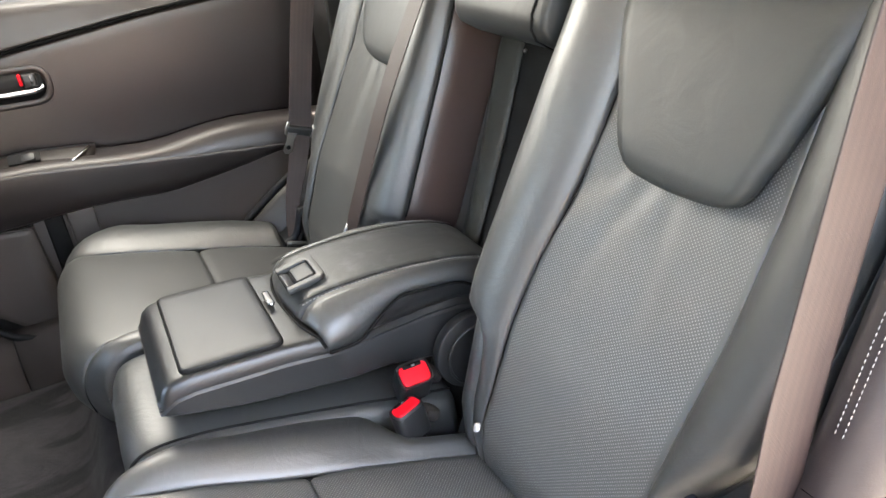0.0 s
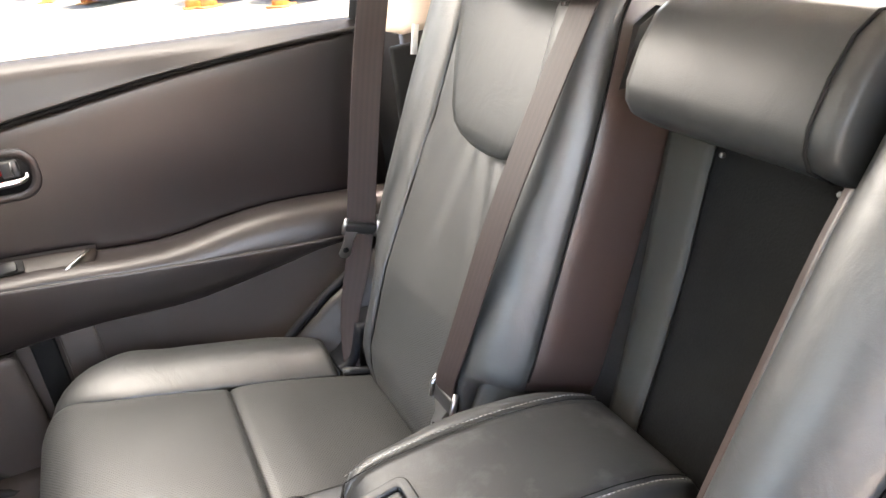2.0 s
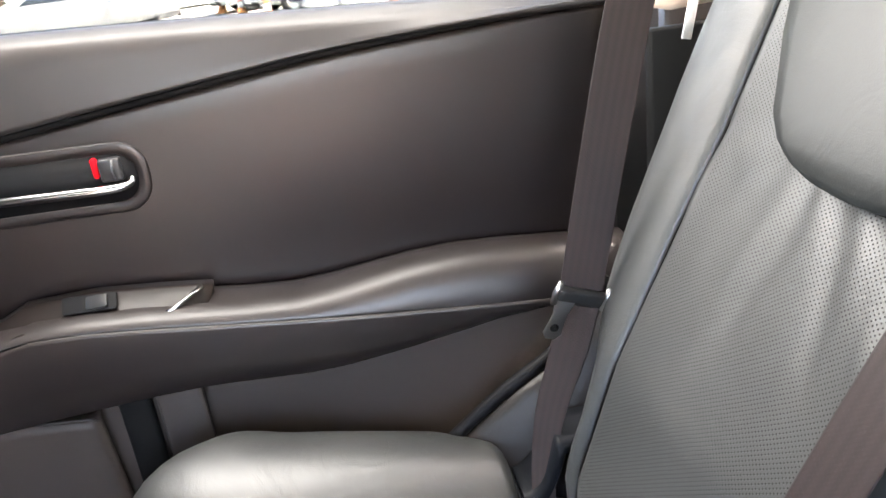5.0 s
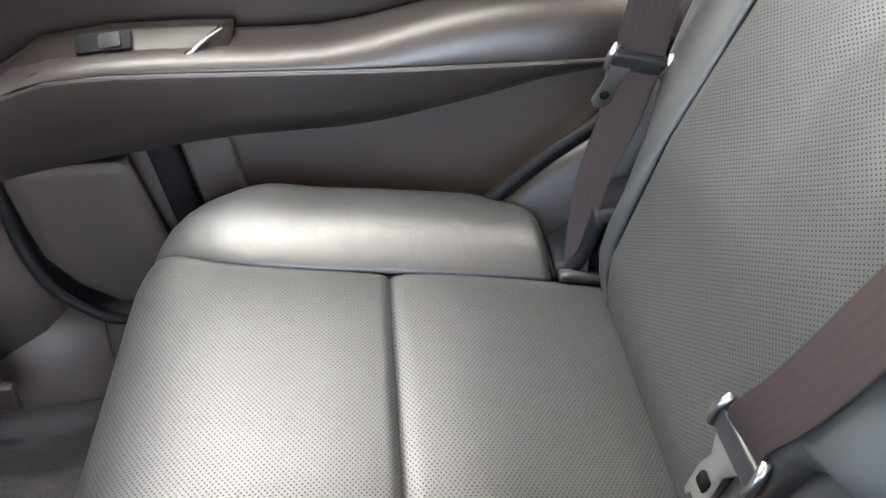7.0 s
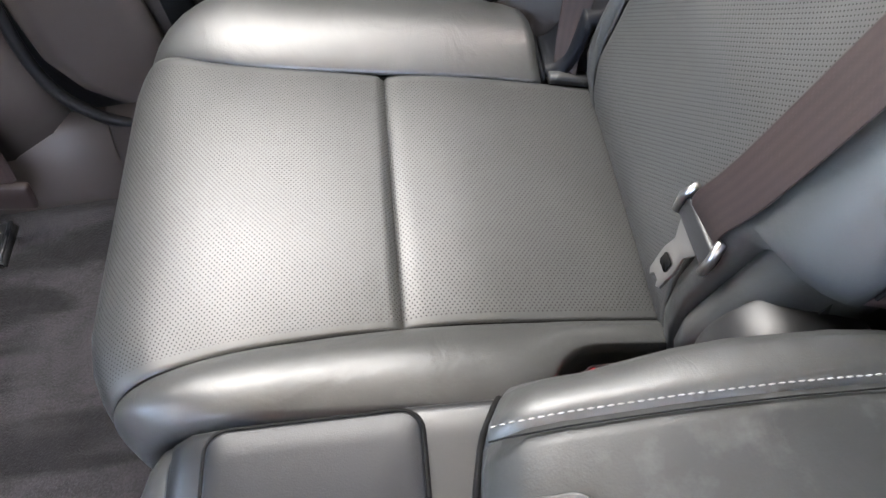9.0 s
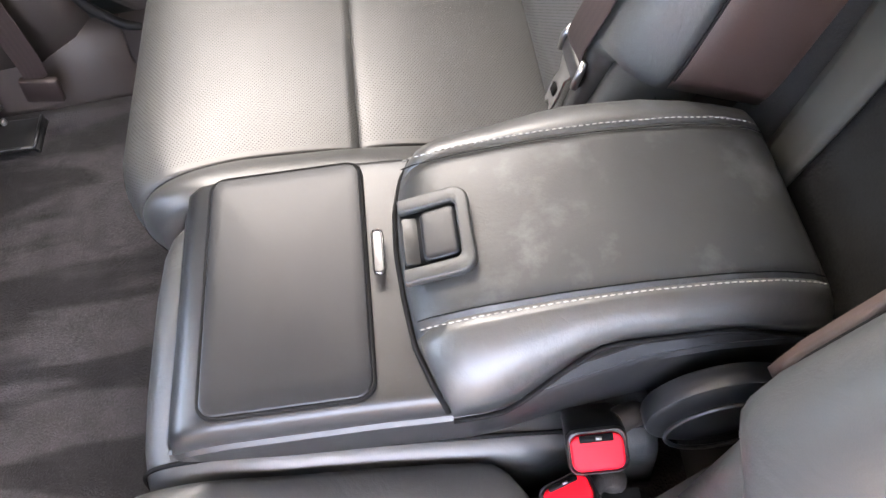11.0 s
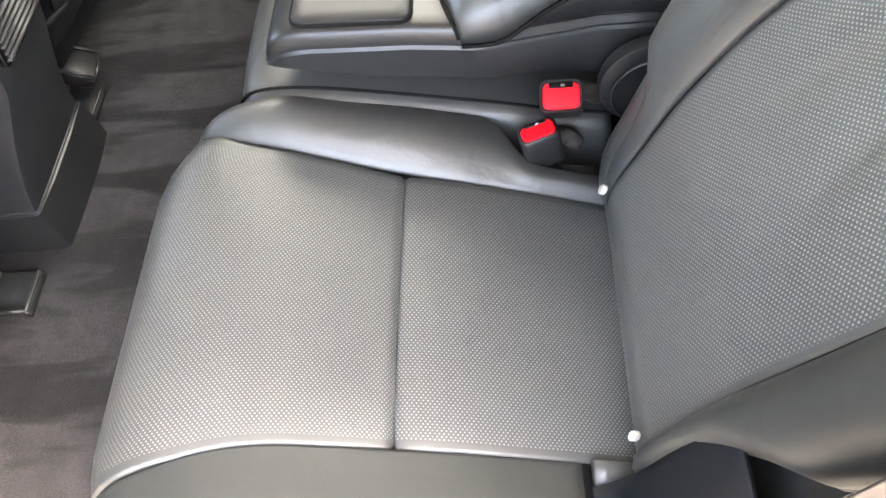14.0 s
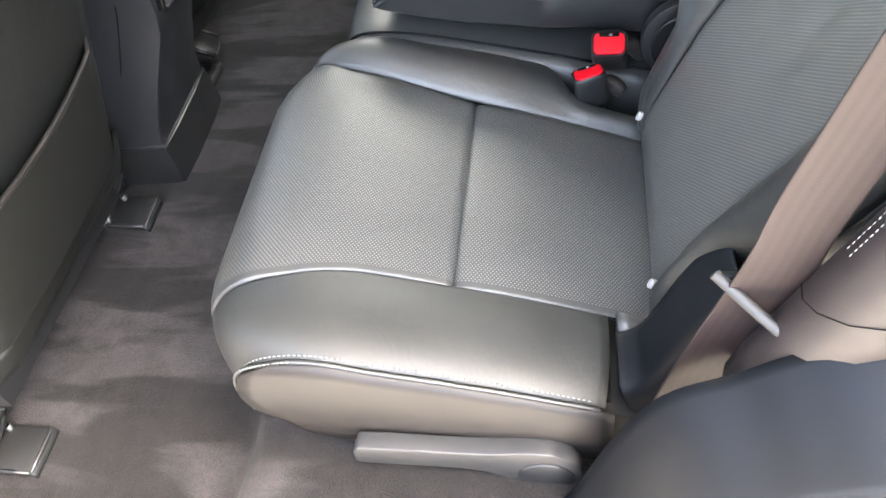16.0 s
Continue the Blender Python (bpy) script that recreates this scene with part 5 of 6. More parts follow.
ns = thing("door_sill_near", (0.0, -0.3, -0.1), "blue-grey plastic trim of the near door opening", "door sill", kind="structure")
edge = catmull([(-0.60, -0.235, -0.01), (-0.35, -0.22, 0.005), (-0.18, -0.21, 0.035), (-0.105, -0.198, 0.130), (-0.055, -0.192, 0.285), (-0.017, -0.190, 0.368), (0.037, -0.190, 0.410), (0.072, -0.190, 0.440), (0.13, -0.19, 0.475), (0.30, -0.19, 0.52)], 6)
rows = [[p + Vector((0.03, 0.03, -0.06)), p + Vector((0.006, 0.006, -0.008)), p, p + Vector((0.004, -0.012, -0.001)), p + Vector((0.016, -0.045, -0.022)), p + Vector((0.03, -0.085, -0.062)), p + Vector((0.040, -0.115, -0.098)), p + Vector((0.043, -0.120, -0.110)), p + Vector((0.05, -0.15, -0.15)), p + Vector((0.06, -0.18, -0.24))] for p in edge]
part("opening_trim", shell(rows, 0.006, 0.0), M_SILL, ns)
part("trim_joint", tube([p + Vector((0.042, -0.1185, -0.103)) for p in edge], 0.0018, 5), M_GROOVE, ns)
rows = [[(x, y, z) for y, z in ((-0.225, -0.02), (-0.235, 0.02), (-0.255, 0.04), (-0.33, 0.045), (-0.36, 0.03), (-0.37, -0.05), (-0.40, -0.20))] for x in np.linspace(-1.7, -0.02, 8)]
part("sill_trim", shell(rows, 0.006), M_SILL, ns)

# ---------------------------------------------------------------- floor
floor = tagged(new("floor"), "charcoal carpet with brushed streaks and a raised step under the seats", "carpet", kind="structure")
fx = catmull([(-2.2, 0, 0.0), (-1.2, 0, 0.0), (-0.80, 0, 0.0), (-0.62, 0, 0.0), (-0.555, 0, 0.008), (-0.525, 0, 0.045), (-0.50, 0, 0.105), (-0.475, 0, 0.126), (-0.42, 0, 0.130), (-0.2, 0, 0.125), (0.30, 0, 0.12)], 7)
rows = []
for p in fx:
    row = []
    for y in np.linspace(-0.24, 1.245, 50):
        wob = 0.004 * noise.noise((p.x * 5, y * 6, 0.3))
        slot = 0.02 * smooth01((0.02 - abs(y + 0.145)) / 0.02) * smooth01((p.x + 0.53) / 0.05)
        row.append((p.x + 0.012 * noise.noise((0.0, y * 4, 2.0)), y, p.z + wob - slot))
    rows.append(row)
part("carpet", shell(rows, 0.01), M_CARPET, floor)

def rail_cover(at, shift, label):
    ob = thing("rail_cover", at, label, "seat rail cover", "seat rail covers")
    x, y, z = at
    side = [(-0.088, 0.058), (-0.066, 0.040), (-0.044, 0.022), (-0.022, 0.013), (0.02, 0.010), (0.046, 0.009), (0.052, 0.004), (0.053, -0.006)]
    part("cover_plate", shell([[(x + a, y + s * 0.037, z + b) for a, b in side] for s in (-1, -0.92, 0, 0.92, 1)], 0.004, 0.001), M_PLASTIC, ob)
    part("cover_rib", tube([(x + 0.048, y + k * 0.036, z + 0.011) for k in (-1, -0.4, 0.4, 1)], 0.0034, 8), M_GREYPLASTIC, ob, "raised shiny lip")
    part("cover_rib", tube([(x + a, y - 0.036, z + b + 0.002) for a, b in side[:6]], 0.0034, 8), M_GREYPLASTIC, ob, "raised shiny lip")
    part("rail_end", block((0.10, 0.040, 0.034), (x - 0.10, y + 0.004, z + 0.020), 0.005, 2), M_GREYPLASTIC, ob)
    part("rail_slot", block((0.06, 0.014, 0.010), (x - 0.075, y + 0.004, z + 0.036), 0.002, 1), M_PLASTIC, ob)
    # upright slide bracket behind the cover, with raised edges, a latch bar and bolts
    lean = pose(x + shift[0], y + shift[1], z + 0.050, 0, 34, 12)
    bracket = part("slide_bracket", block((0.062, 0.072, 0.010), (0, 0, 0), 0.003, 2, lean), M_PLASTIC, ob, "black slide bracket")
    for side_y in (-0.034, 0.034):
        part("bracket_edge", tube([lean @ Vector((-0.030, side_y, 0.006)), lean @ Vector((0.0, side_y, 0.0075)), lean @ Vector((0.031, side_y, 0.006))], 0.0032, 8), M_GREYPLASTIC, bracket)
    part("bracket_edge", tube([lean @ Vector((0.031, -0.034, 0.006)), lean @ Vector((0.033, 0.0, 0.005)), lean @ Vector((0.031, 0.034, 0.006))], 0.0028, 8), M_GREYPLASTIC, bracket)
    part("latch_bar", tube([(x - 0.020, y - 0.034, z + 0.016), (x - 0.030, y - 0.010, z + 0.030), (x - 0.028, y + 0.030, z + 0.034), (x - 0.022, y + 0.060, z + 0.026)], 0.0045, 8), M_DARKSTEEL, ob, "dull steel latch bar")
    for bx, by, bz in ((-0.052, -0.026, 0.030), (-0.018, 0.030, 0.022), (-0.030, -0.034, 0.022)):
        part("rail_bolt", disc(basis((x + bx, y + by, z + bz), (1, 0, 0.2), (0, 1, 0)), 0.006, 0.010, 8), M_STEEL, ob)
    return ob


rail_cover((-0.905, 0.342, 0.004), (-0.048, 0.034), "black plastic seat rail end cover beside the console")
rail_cover((-0.905, 0.742, 0.004), (0.016, 0.056), "black plastic seat rail end cover beyond the console")
rail_cover((-0.885, 1.175, 0.004), (-0.040, 0.0), "black plastic seat rail end cover near the far sill")
rail_cover((-0.905, -0.125, 0.004), (-0.040, 0.010), "black plastic seat rail end cover near the open door")
fb = thing("front_belt_anchor", (-0.9, 1.2, 0.0), "brown front seat belt anchored low by the far pillar", "seat belt")
part("webbing", strap([(-0.83, 1.225, 0.50), (-0.79, 1.21, 0.30), (-0.782, 1.198, 0.16), (-0.788, 1.194, 0.105)], 0.046, (0.8, 0.1, 0.35)), M_BELT, fb)
part("anchor_sleeve", block((0.062, 0.014, 0.05), (-0.790, 1.193, 0.088), 0.005, 2, pose(0, 0, 0, 0, 12, 0)), M_BELT, fb)

# ---------------------------------------------------------------- front seats and console
def front_seat(label, dy):
    ob = thing("front_car_seat", (-0.95, 0.13 + dy, 0.0), label, "car seat", "front seats")

    def xr(z):
        return -0.912 + 0.32 * z

    def ring(z, ins, front=0.13):
        a, b = -0.125 + ins + dy, 0.385 - ins + dy
        x = xr(z)
        return [(x - front, a + 0.02, z), (x - 0.05, a - 0.0, z), (x - 0.012, a + 0.02, z), (x, a + 0.06, z), (x + 0.004, (a + b) / 2, z), (x, b - 0.06, z), (x - 0.012, b - 0.02, z), (x - 0.05, b, z), (x - front, b - 0.02, z)]

    part("backrest", loft([ring(0.15, 0.05, 0.06), ring(0.17, 0.01), ring(0.22, 0.0), ring(0.35, 0.0), ring(0.50, 0.0), ring(0.65, 0.01), ring(0.80, 0.03), ring(0.92, 0.06), ring(0.97, 0.11, 0.08)]), M_SEATBACK, ob)
    rows = []
    for z in (0.195, 0.20, 0.24, 0.29, 0.34, 0.380, 0.386):
        rows.append([(xr(z) + 0.016 + 0.010 * math.sin(math.pi * w) - 0.014 * max(0, abs(2 * w - 1) - 0.85) / 0.15, -0.080 + dy + 0.41 * w, z + 0.012 * (2 * w - 1) ** 2 * (z > 0.35)) for w in np.linspace(0, 1, 15)])
    part("map_pocket", shell(rows, 0.004), M_VINYLGREY, ob, "dark grey-green seat-back pocket")
    part("pocket_hem", tube([(p[0] + 0.001, p[1], p[2] + 0.001) for p in rows[-1]], 0.0038, 8), M_SIDE, ob, "pale pocket hem")
    rows = [[(xr(z) + 0.012 - 0.02 * max(0, abs(2 * w - 1) - 0.8) / 0.2, -0.105 + dy + 0.47 * w, z) for w in np.linspace(0, 1, 11)] for z in (0.145, 0.155, 0.185, 0.196)]
    part("lower_flap", shell(rows, 0.006), M_VINYLGREY, ob, "grey felt lower flap")
    part("seat_base", loft([[(-0.90, -0.08 + dy, z), (-0.90, 0.34 + dy, z), (-1.38, 0.36 + dy, z), (-1.38, -0.10 + dy, z)] for z in (0.06, 0.10, 0.24)]), M_PLASTIC, ob, smooth=False)
    return ob


front_seat("black front seat seen from behind with map pocket", 0.0)
front_seat("black front seat seen from behind near the far door", 0.85)

console = thing("centre_console", (-0.9, 0.555, 0.0), "black plastic rear end of the centre console with air vents", "centre console")


def cring(z, xr, h, depth=0.35):
    c = 0.555
    side = [(xr - depth, -h - 0.01), (xr - 0.06, -h - 0.005), (xr - 0.008, -h - 0.0006), (xr - 0.0025, -h + 0.0010), (xr - 0.0004, -h + 0.0050), (xr + 0.004, -h * 0.4)]
    return [(x, c + y, z) for x, y in side] + [(x, c - y, z) for x, y in reversed(side)]


part("console_foot", loft([cring(-0.01, -0.826, 0.123), cring(0.04, -0.829, 0.121), cring(0.083, -0.834, 0.1195), cring(0.086, -0.838, 0.117)]), M_PLASTIC, console, sharp=32)
part("console_rim", tube([(-1.15, 0.432, 0.0885), (-0.90, 0.4355, 0.0885), (-0.840, 0.4370, 0.0885), (-0.8345, 0.4400, 0.0885), (-0.8335, 0.50, 0.0885), (-0.8335, 0.61, 0.0885), (-0.8345, 0.668, 0.0885)], 0.0022, 6), M_GREYPLASTIC, console)
part("console_body", loft([cring(0.088, -0.838, 0.1165), cring(0.13, -0.830, 0.110), cring(0.17, -0.817, 0.104), cring(0.22, -0.797, 0.096), cring(0.27, -0.775, 0.087), cring(0.30, -0.762, 0.082), cring(0.34, -0.752, 0.083), cring(0.40, -0.745, 0.092), cring(0.44, -0.744, 0.096), cring(0.475, -0.752, 0.094), cring(0.488, -0.775, 0.086)]), M_GREYPLASTIC, console, sharp=32)
part("side_groove", tube(catmull([(-0.875, 0.4545, 0.20), (-0.845, 0.4600, 0.27), (-0.812, 0.4640, 0.36), (-0.800, 0.4610, 0.43)], 6), 0.0012, 5), M_GROOVE, console)
vm = basis((-0.744, 0.555, 0.372), (0, 1, 0), (0.18, 0, 1))
part("vent_frame", ring_plate(0.150, 0.072, 0.010, 0.008, 0.012, vm @ Matrix.Translation((0, 0, 0.010)), 4), M_CHROME, console, "silver vent surround")
part("vent_cavity", plate(rounded(0.14, 0.062, 0.008, 3), 0.003, vm @ Matrix.Translation((0, 0, 0.003)), 0), M_GROOVE, console)
for k in range(6):
    part("vent_slat", block((0.134, 0.003, 0.011), (0, 0, 0), 0.001, 1, vm @ Matrix.Translation((0, -0.025 + 0.010 * k, 0.008)) @ pose(0, 0, 0, 20, 0, 0)), M_GREYPLASTIC, console)


# ---------------------------------------------------------------- headrest of the far seat, rear of the cabin
fh = thing("headrest", (0.26, 0.83, 0.86), "black leather headrest on the far backrest", "headrest")
rings = []
for y, k in ((0.672, 0.35), (0.676, 0.62), (0.69, 0.86), (0.72, 0.98), (0.82, 1.0), (0.92, 0.98), (0.95, 0.86), (0.966, 0.62), (0.970, 0.35)):
    cx, cz = 0.238, 0.940
    rings.append([(cx + (dx + 0.25 * dz) * k, y, cz + dz * (0.6 + 0.4 * k)) for dx, dz in ((-0.055, -0.085), (-0.066, -0.05), (-0.066, 0.03), (-0.05, 0.08), (-0.01, 0.10), (0.035, 0.085), (0.05, 0.02), (0.045, -0.06), (0.02, -0.092), (-0.03, -0.098))])
part("headrest_pad", loft(rings), M_LEATHER_SOFT, fh)
for y in (0.76, 0.88):
    part("headrest_post", tube([(0.215, y, 0.83), (0.232, y, 0.89)], 0.006, 8), M_CHROME, fh)

cabin = thing("cabin_shell", (0.3, 0.55, 0.0), "pale headliner and trim that close the cabin", "car interior", kind="structure")
rows = [[(x, y, 1.26 - 0.10 * abs((y - 0.55) / 0.95) ** 4 - 0.03 * abs(x + 0.4) ** 2) for y in np.linspace(-0.33, 1.40, 14)] for x in np.linspace(-1.75, 1.25, 14)]
part("headliner", shell(rows, 0.02), M_HEADLINER, cabin)
rows = [[(0.195 + 0.10 * k - 0.02 * s, 1.335 - 0.02 * s, 0.745 + 0.42 * k), (0.215 + 0.10 * k, 1.285, 0.740 + 0.42 * k), (0.26 + 0.10 * k, 1.262, 0.745 + 0.42 * k), (0.33 + 0.08 * k, 1.265, 0.76 + 0.42 * k), (0.42 + 0.06 * k, 1.31, 0.78 + 0.42 * k)] for k, s in ((0, 0), (0.04, 0), (0.3, 0), (0.6, 0), (1.0, 0))]
part("c_pillar_trim", shell(rows, 0.008, 0.001), M_BEIGE, cabin, "beige upper pillar trim")
part("belt_tag", block((0.012, 0.002, 0.05), (0.222, 1.245, 0.735), 0.0005, 1, pose(0, 0, 0, 0, 12, 0)), M_WHITE, cabin, "small white label")
part("quarter_wall", block((1.05, 0.03, 0.78), (0.76, 1.345, 0.41), 0.006, 1), M_DOORLOW, cabin)
part("quarter_wall", block((1.05, 0.03, 0.78), (0.78, -0.275, 0.41), 0.006, 1), M_DOORLOW, cabin)
part("quarter_pillar", block((0.30, 0.05, 0.50), (0.36, -0.285, 1.00), 0.02, 2), M_BEIGE, cabin)
part("rear_pillar", block((0.14, 0.06, 0.50), (1.20, 1.33, 1.0), 0.02, 2), M_BEIGE, cabin)
part("rear_pillar", block((0.14, 0.06, 0.50), (1.20, -0.26, 1.0), 0.02, 2), M_BEIGE, cabin)
part("cargo_floor", block((0.95, 1.55, 0.03), (0.78, 0.53, 0.30), 0.005, 1), M_FELT, cabin)
part("tailgate", block((0.05, 1.58, 0.52), (1.27, 0.53, 0.55), 0.01, 1), M_DOORLOW, cabin)
part("parcel_cover", block((0.72, 1.50, 0.012), (0.80, 0.53, 0.800), 0.004, 1), M_HEADLINER, cabin, "pale luggage cover")
part("door_outer", block((2.40, 0.03, 1.10), (0.10, 1.435, 0.195), 0.01, 1), M_PLASTIC, cabin)
part("front_door_far", block((1.05, 0.06, 0.95), (-1.56, 1.39, 0.33), 0.02, 2), M_DOOR, cabin)
# unseen near doors and pillar, added to reduce light from the open side
part("front_door_near", block((1.05, 0.06, 0.95), (-1.56, -0.36, 0.33), 0.02, 2), M_DOOR, cabin)
part("b_pillar_near", block((0.12, 0.08, 1.30), (-1.0, -0.34, 0.62), 0.02, 2), M_BEIGE, cabin)
part("open_door_near", block((1.02, 0.10, 0.80), (0, 0, 0), 0.03, 2, pose(-0.74, -0.88, 0.42, 0, 0, -72)), M_DOOR, cabin, "rear door standing open")
part("b_pillar_upper", block((0.10, 0.08, 0.60), (-1.02, 1.35, 1.02), 0.02, 2), M_BEIGE, cabin)
part("underbody", block((3.3, 1.80, 0.03), (-0.5, 0.55, -0.06), 0.005, 1), M_GROOVE, cabin)
part("dashboard", loft([[(-1.75, y, z), (-2.0, y, z), (-2.0, y, -0.1), (-1.75, y, -0.1)] for y, z in ((-0.30, 0.62), (0.53, 0.72), (1.38, 0.62))]), M_PLASTIC, cabin, smooth=False)

# ---------------------------------------------------------------- outside
GZ = -0.48
gmat, gb = base_material("pale_concrete", (0.30, 0.287, 0.268), 0.9, spec=0.2)
grain(gmat, gb, (0.30, 0.287, 0.268), 0.25, 0.6, 40, 0.3, 0.004, 0.9, 0.05)
ground = tagged(new("ground"), "pale sunlit concrete car park", "ground", kind="structure")
bm = bmesh.new()
co = [-600, -250, -120, -60, -30, -18, -12, -8, -5, -3, -1, 1, 3, 6, 9, 13, 18, 25, 35, 60, 120, 250, 600]
vs = [[bm.verts.new((x, y, GZ + 0.01 * noise.noise((x * 0.2, y * 0.2, 0)))) for y in co] for x in co]
for i in range(len(co) - 1):
    for j in range(len(co) - 1):
        bm.faces.new((vs[i][j], vs[i + 1][j], vs[i + 1][j + 1], vs[i][j + 1]))
part("paving", bm, gmat, ground)

# unseen wall on the open side, added to cut low light and redden reflections
wall = tagged(new("unseen_light_wall"), "unseen red-brown wall added to block light and redden reflections", "wall", kind="structure")
M_WALL = plain("red_brown_render", (0.21, 0.105, 0.080), 0.9, spec=0.2, scale=1.5, fine=80, bump=0.4, dist=0.004)
part("wall_face", block((11.0, 0.25, 1.40), (-0.5, -4.3, GZ + 0.69), 0.02, 1), M_WALL, wall)

M_TYRE = plain("tyre_rubber", (0.02, 0.02, 0.021), 0.8)
M_RIM = plain("alloy_rim", (0.55, 0.55, 0.56), 0.3, 0.9)
M_DARKGLASS = plain("tinted_glass", (0.02, 0.025, 0.03), 0.10, spec=0.4, bump=0.0)
M_LAMP = plain("lamp_lens", (0.75, 0.77, 0.80), 0.1, spec=0.8)


def paint(name, rgb):
    m, b = base_material(name, rgb, 0.28, spec=0.6)
    grain(m, b, rgb, 0.05, 2, 300, 0.02, 0.0002, 0.28, 0.03)
    b.inputs["Coat Weight"].default_value = 0.7
    return m


P_WHITE, P_SILVER, P_BLACK = paint("white_paint", (0.62, 0.62, 0.61)), paint("silver_paint", (0.24, 0.245, 0.25)), paint("black_paint", (0.02, 0.02, 0.021))


def parked_car(label, at, turn, paint_mat, suv=0.0):
    """A parked car, nose along +x before it is turned."""
    root = thing("parked_car", (0, 0, 0), label, "car", "parked cars")
    top = 1.42 + suv
    prof = [(-2.35, 0.45, 0.72, 0.80, 0.0, 0), (-2.28, 0.30, 0.90, 0.86, 0.0, 0), (-1.95, 0.22, 0.98, 0.90, 0.02, 0.70), (-1.55, 0.20, 1.00, 0.91, 0.18, 0.66), (-1.0, 0.20, 1.00, 0.92, top - 1.06, 0.62), (-0.3, 0.20, 0.99, 0.92, top - 0.99, 0.62), (0.35, 0.20, 0.97, 0.92, top - 1.02, 0.61), (0.75, 0.20, 0.95, 0.91, 0.26, 0.63), (1.15, 0.20, 0.93, 0.91, 0.03, 0.66), (1.6, 0.21, 0.88, 0.89, 0.02, 0.60), (2.0, 0.24, 0.80, 0.85, 0.01, 0.55), (2.25, 0.30, 0.70, 0.76, 0.0, 0.5), (2.34, 0.40, 0.60, 0.62, 0.0, 0.4)]
    rings = []
    for x, zb, zs, w, rise, wr in prof:
        wr = wr or w * 0.8
        rings.append([(x, -w * 0.94, zb), (x, -w, zb + 0.18), (x, -w, (zb + zs) / 2 + 0.1), (x, -w * 0.97, zs), (x, -wr - 0.04 * (rise > 0.1), zs + rise * 0.85), (x, -wr * 0.8, zs + rise), (x, wr * 0.8, zs + rise), (x, wr + 0.04 * (rise > 0.1), zs + rise * 0.85), (x, w * 0.97, zs), (x, w, (zb + zs) / 2 + 0.1), (x, w, zb + 0.18), (x, w * 0.94, zb)])
    body = part("body", loft(rings), paint_mat, root)
    for s in (-1, 1):
        part("side_window", plate([(-1.42, 0.02), (-1.02, (top - 1.13) * 1.19), (0.32, (top - 1.13) * 1.19), (0.86, 0.02)], 0.03, basis((0, s * 0.905, 1.0), (1, 0, 0), (0, s * -0.65, 1)), 0.004), M_DARKGLASS, root)
        part("headlight", block((0.22, 0.30, 0.13), (2.16, s * 0.60, 0.68), 0.04, 3, None), M_LAMP, root)
        part("rear_lamp", block((0.12, 0.30, 0.12), (-2.27, s * 0.60, 0.78), 0.03, 2), M_RED, root)
        part("door_mirror", block((0.12, 0.18, 0.13), (0.72, s * 0.98, 1.02), 0.04, 2), paint_mat, root)
        for x in (-1.40, 1.42):
            m = basis((x, s * 0.80, 0.335), (1, 0, 0), (0, 0, 1))
            wh = part("wheel", tube([m @ Vector((0.255 * math.cos(a), 0.255 * math.sin(a), 0)) for a in np.linspace(0, 2 * math.pi, 29)], 0.085, 10, False), M_TYRE, root)
            part("rim", disc(m @ Matrix.Translation((0, 0, -s * 0.04 + 0.03)), 0.20, 0.06, 24, 0.004), M_GROOVE, wh)
            for k in range(7):
                a = 2 * math.pi * k / 7
                part("spoke", block((0.20, 0.035, 0.03), (0, 0, 0), 0.006, 1, m @ pose(0, 0, 0, 0, 0, math.degrees(a)) @ Matrix.Translation((0.10, 0, -s * 0.055))), M_RIM, wh)
    part("windscreen", plate([(-0.60, -0.26), (0.60, -0.26), (0.52, 0.26), (-0.52, 0.26)], 0.02, basis((0.78, 0, 1.235 + suv * 0.4), (0, 1, 0), (-0.84, 0, 0.52)), 0.004), M_DARKGLASS, root)
    gr = part("grille", plate(rounded(0.90, 0.30, 0.08, 4), 0.05, basis((2.335, 0, 0.55), (0, 1, 0), (-0.2, 0, 1)), 0.006), M_GROOVE, root, "dark grille")
    for k in range(5):
        part("grille_bar", block((0.02, 0.84, 0.018), (2.352 - 0.012 * k, 0, 0.44 + 0.055 * k), 0.004, 1), M_CHROME, gr)
    part("lower_intake", block((0.08, 1.2, 0.10), (2.29, 0, 0.30), 0.03, 2), M_GROOVE, root)
    part("number_plate", block((0.012, 0.50, 0.11), (2.368, 0, 0.37), 0.003, 1), M_WHITE, root)
    root.matrix_basis = pose(at[0], at[1], GZ, 0, 0, turn)
    part("rear_bumper", block((0.16, 1.50, 0.24), (-2.27, 0, 0.40), 0.06, 3), M_GROOVE, root)
    return root


def traffic_cone(at, tilt=0.0):
    ob = thing("traffic_cone", (0, 0, 0), "orange and white traffic cone on the concrete", "traffic cone", "traffic cones")
    part("cone_base", plate(rounded(0.36, 0.36, 0.03, 3), 0.035, Matrix.Translation((0, 0, 0.035)), 0.006), M_ORANGE, ob)
    zs = [0.03, 0.20, 0.21, 0.36, 0.37, 0.52, 0.53, 0.70]
    for k in range(0, 8, 2):
        a, b = zs[k], zs[k + 1]
        part("cone_band", loft([[((0.145 - 0.165 * z) * math.cos(t), (0.145 - 0.165 * z) * math.sin(t), z) for t in np.linspace(0, 2 * math.pi, 19)[:-1]] for z in (a, b)]), M_ORANGE if k % 4 == 0 else M_WHITE, ob)
    ob.matrix_basis = pose(at[0], at[1], GZ, 0, 0, tilt)
    return ob


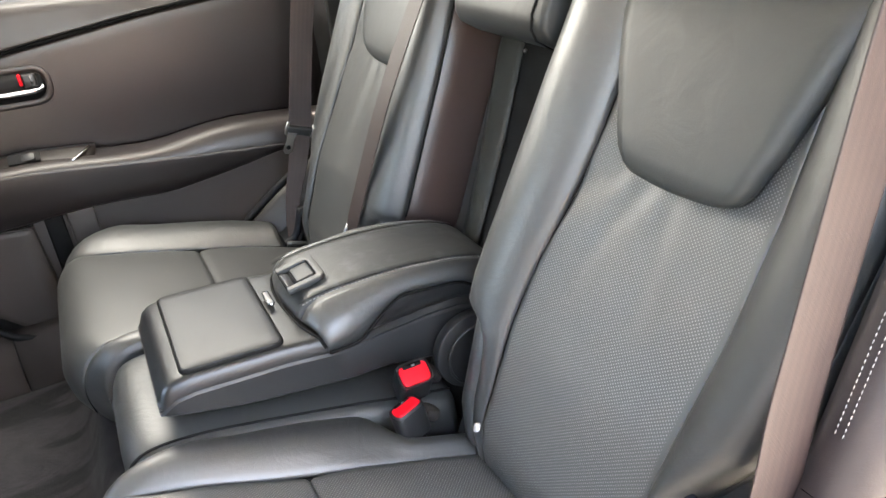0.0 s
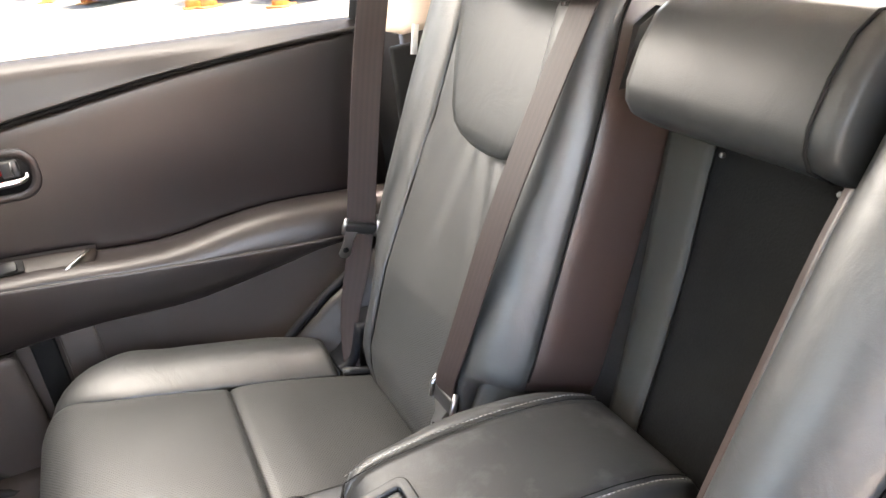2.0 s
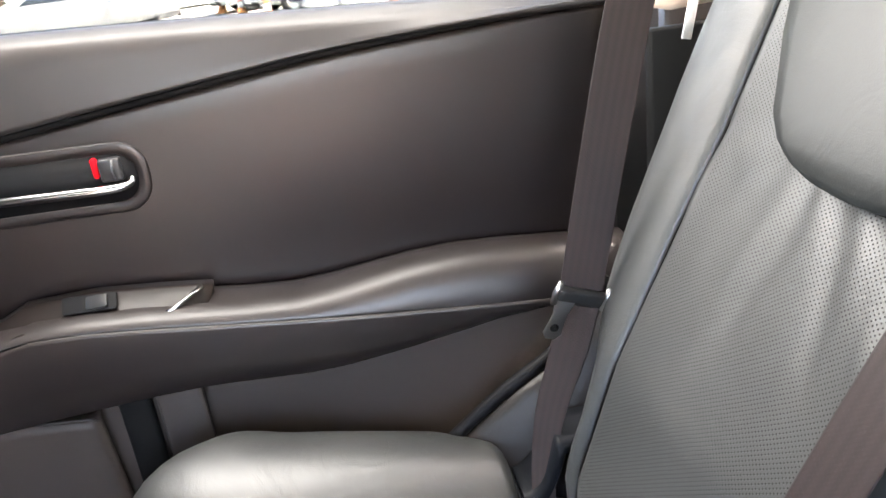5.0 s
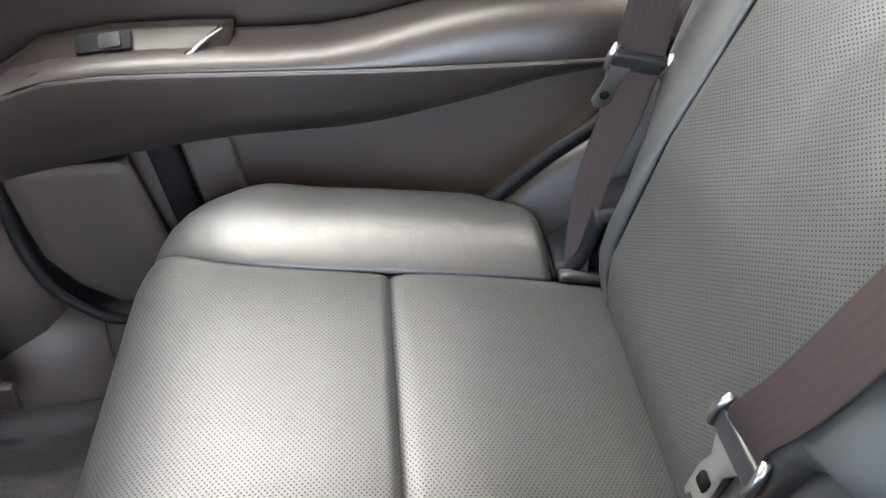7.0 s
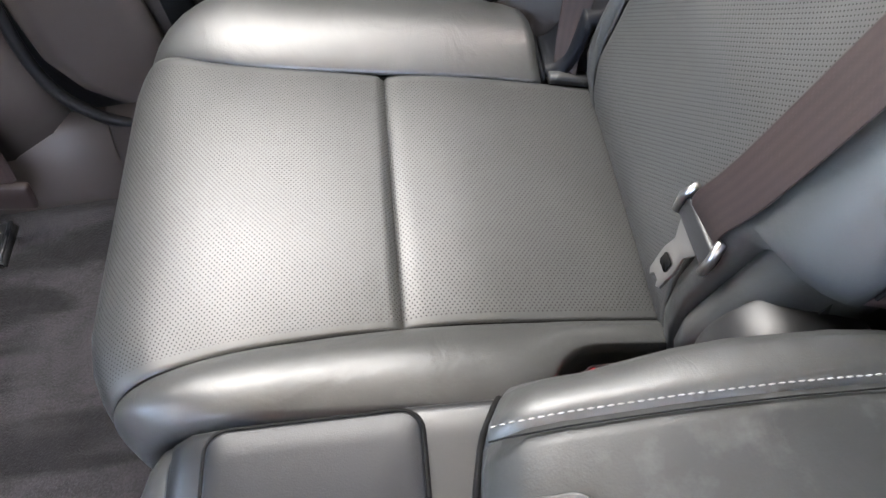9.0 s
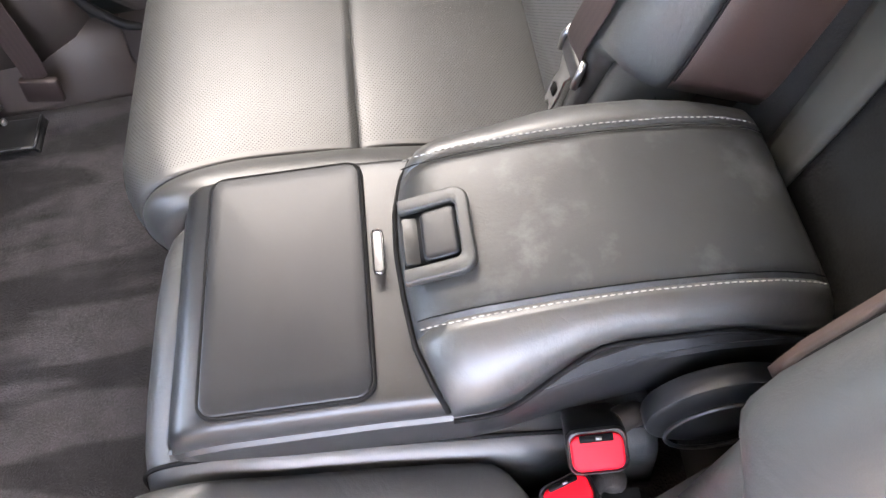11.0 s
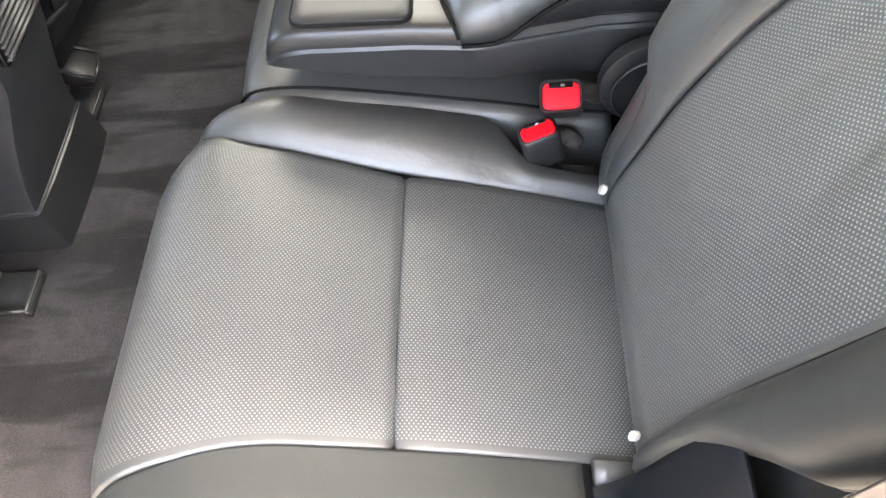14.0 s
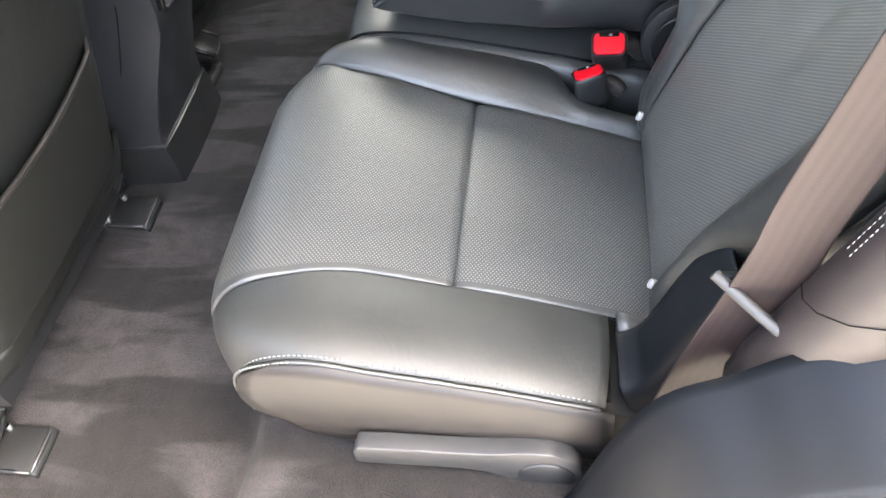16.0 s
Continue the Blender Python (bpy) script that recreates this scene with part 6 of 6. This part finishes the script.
M_ORANGE = plain("orange_cone_plastic", (0.80, 0.30, 0.09), 0.6)
M_LEAF = plain("green_leaves", (0.07, 0.13, 0.03), 0.6, vary=0.5, scale=1.5)
M_BARK = plain("bark", (0.10, 0.07, 0.05), 0.9, scale=6, bump=0.6, dist=0.02)


def leafy_tree(at, height, spread, seed):
    rnd = random.Random(seed)
    ob = thing("tree", at, "broad green tree behind the parked cars", "tree", "trees beyond the car park")
    x, y, z = at
    trunk = catmull([(x, y, z), (x + 0.1, y, z + height * 0.25), (x - 0.1, y + 0.1, z + height * 0.55), (x, y, z + height * 0.8)], 4)
    part("trunk", tube(trunk, [0.28 * (1 - 0.8 * i / (len(trunk) - 1)) for i in range(len(trunk))], 8), M_BARK, ob)
    for k in range(6):
        a = rnd.random() * 6.28
        z0 = z + height * (0.3 + 0.08 * k)
        part("limb", tube([(x, y, z0), (x + math.cos(a) * spread * 0.35, y + math.sin(a) * spread * 0.35, z0 + height * 0.12), (x + math.cos(a) * spread * 0.7, y + math.sin(a) * spread * 0.7, z0 + height * 0.2)], [0.10, 0.06, 0.025], 6), M_BARK, ob)
    verts, faces = [], []
    clumps = [(rnd.gauss(0, 0.42), rnd.gauss(0, 0.42), rnd.random()) for _ in range(60)]
    for cx, cy, cz in clumps:
        for _ in range(60):
            c = Vector((x + (cx + rnd.gauss(0, 0.13)) * spread, y + (cy + rnd.gauss(0, 0.13)) * spread, z + height * (0.12 + 0.85 * cz * (1 - 0.25 * (cx * cx + cy * cy))) + rnd.gauss(0, 0.25)))
            u = Vector((rnd.gauss(0, 1), rnd.gauss(0, 1), rnd.gauss(0, 1))).normalized()
            v = u.orthogonal().normalized()
            s = 0.10 + 0.10 * rnd.random()
            i = len(verts)
            verts += [c - u * s, c + v * s * 0.5, c + u * s, c - v * s * 0.5]
            faces.append((i, i + 1, i + 2, i + 3))
    me = bpy.data.meshes.new("crown")
    me.from_pydata(verts, [], faces)
    me.materials.append(M_LEAF)
    crown = new("crown", me)
    crown.parent = ob
    crown.matrix_parent_inverse = Matrix.Translation(-ob.location)
    return ob


for label, nose, turn, pm, suv in (("white parked saloon with black alloy wheels", (-0.25, 17.9), 198, P_WHITE, 0.0), ("black parked saloon behind traffic cones", (6.05, 16.55), 24, P_BLACK, 0.0),
                                   ("dark parked saloon with a wide chrome grille", (2.72, 12.75), 206, P_BLACK, 0.0), ("silver parked car in the row", (-1.5, 22.8), 200, P_SILVER, 0.12),
                                   ("white parked car at the far end of the row", (-2.7, 25.8), 198, P_WHITE, 0.15), ("silver parked car standing across the lot", (-3.4, 23.4), 12, P_SILVER, 0.0),
                                   ("white parked car behind the row", (-6.5, 33.0), 200, P_WHITE, 0.2)):
    a = radians(turn)
    parked_car(label, (nose[0] - 2.35 * math.cos(a), nose[1] - 2.35 * math.sin(a)), turn, pm, suv)
for k, p in enumerate(((1.44, 14.2), (1.66, 13.9), (2.50, 12.3), (-0.15, 18.6), (-0.95, 20.6), (-1.75, 23.6), (-2.5, 26.0))):
    traffic_cone(p, 17 * k)
for k, (p, h, s) in enumerate((((-7.5, 47, GZ), 7.5, 3.6), ((-11.5, 50, GZ), 8.5, 4.0), ((-15.5, 46, GZ), 7.0, 3.6), ((-4.0, 56, GZ), 8.0, 4.0))):
    leafy_tree(p, h, s, 11 + k)
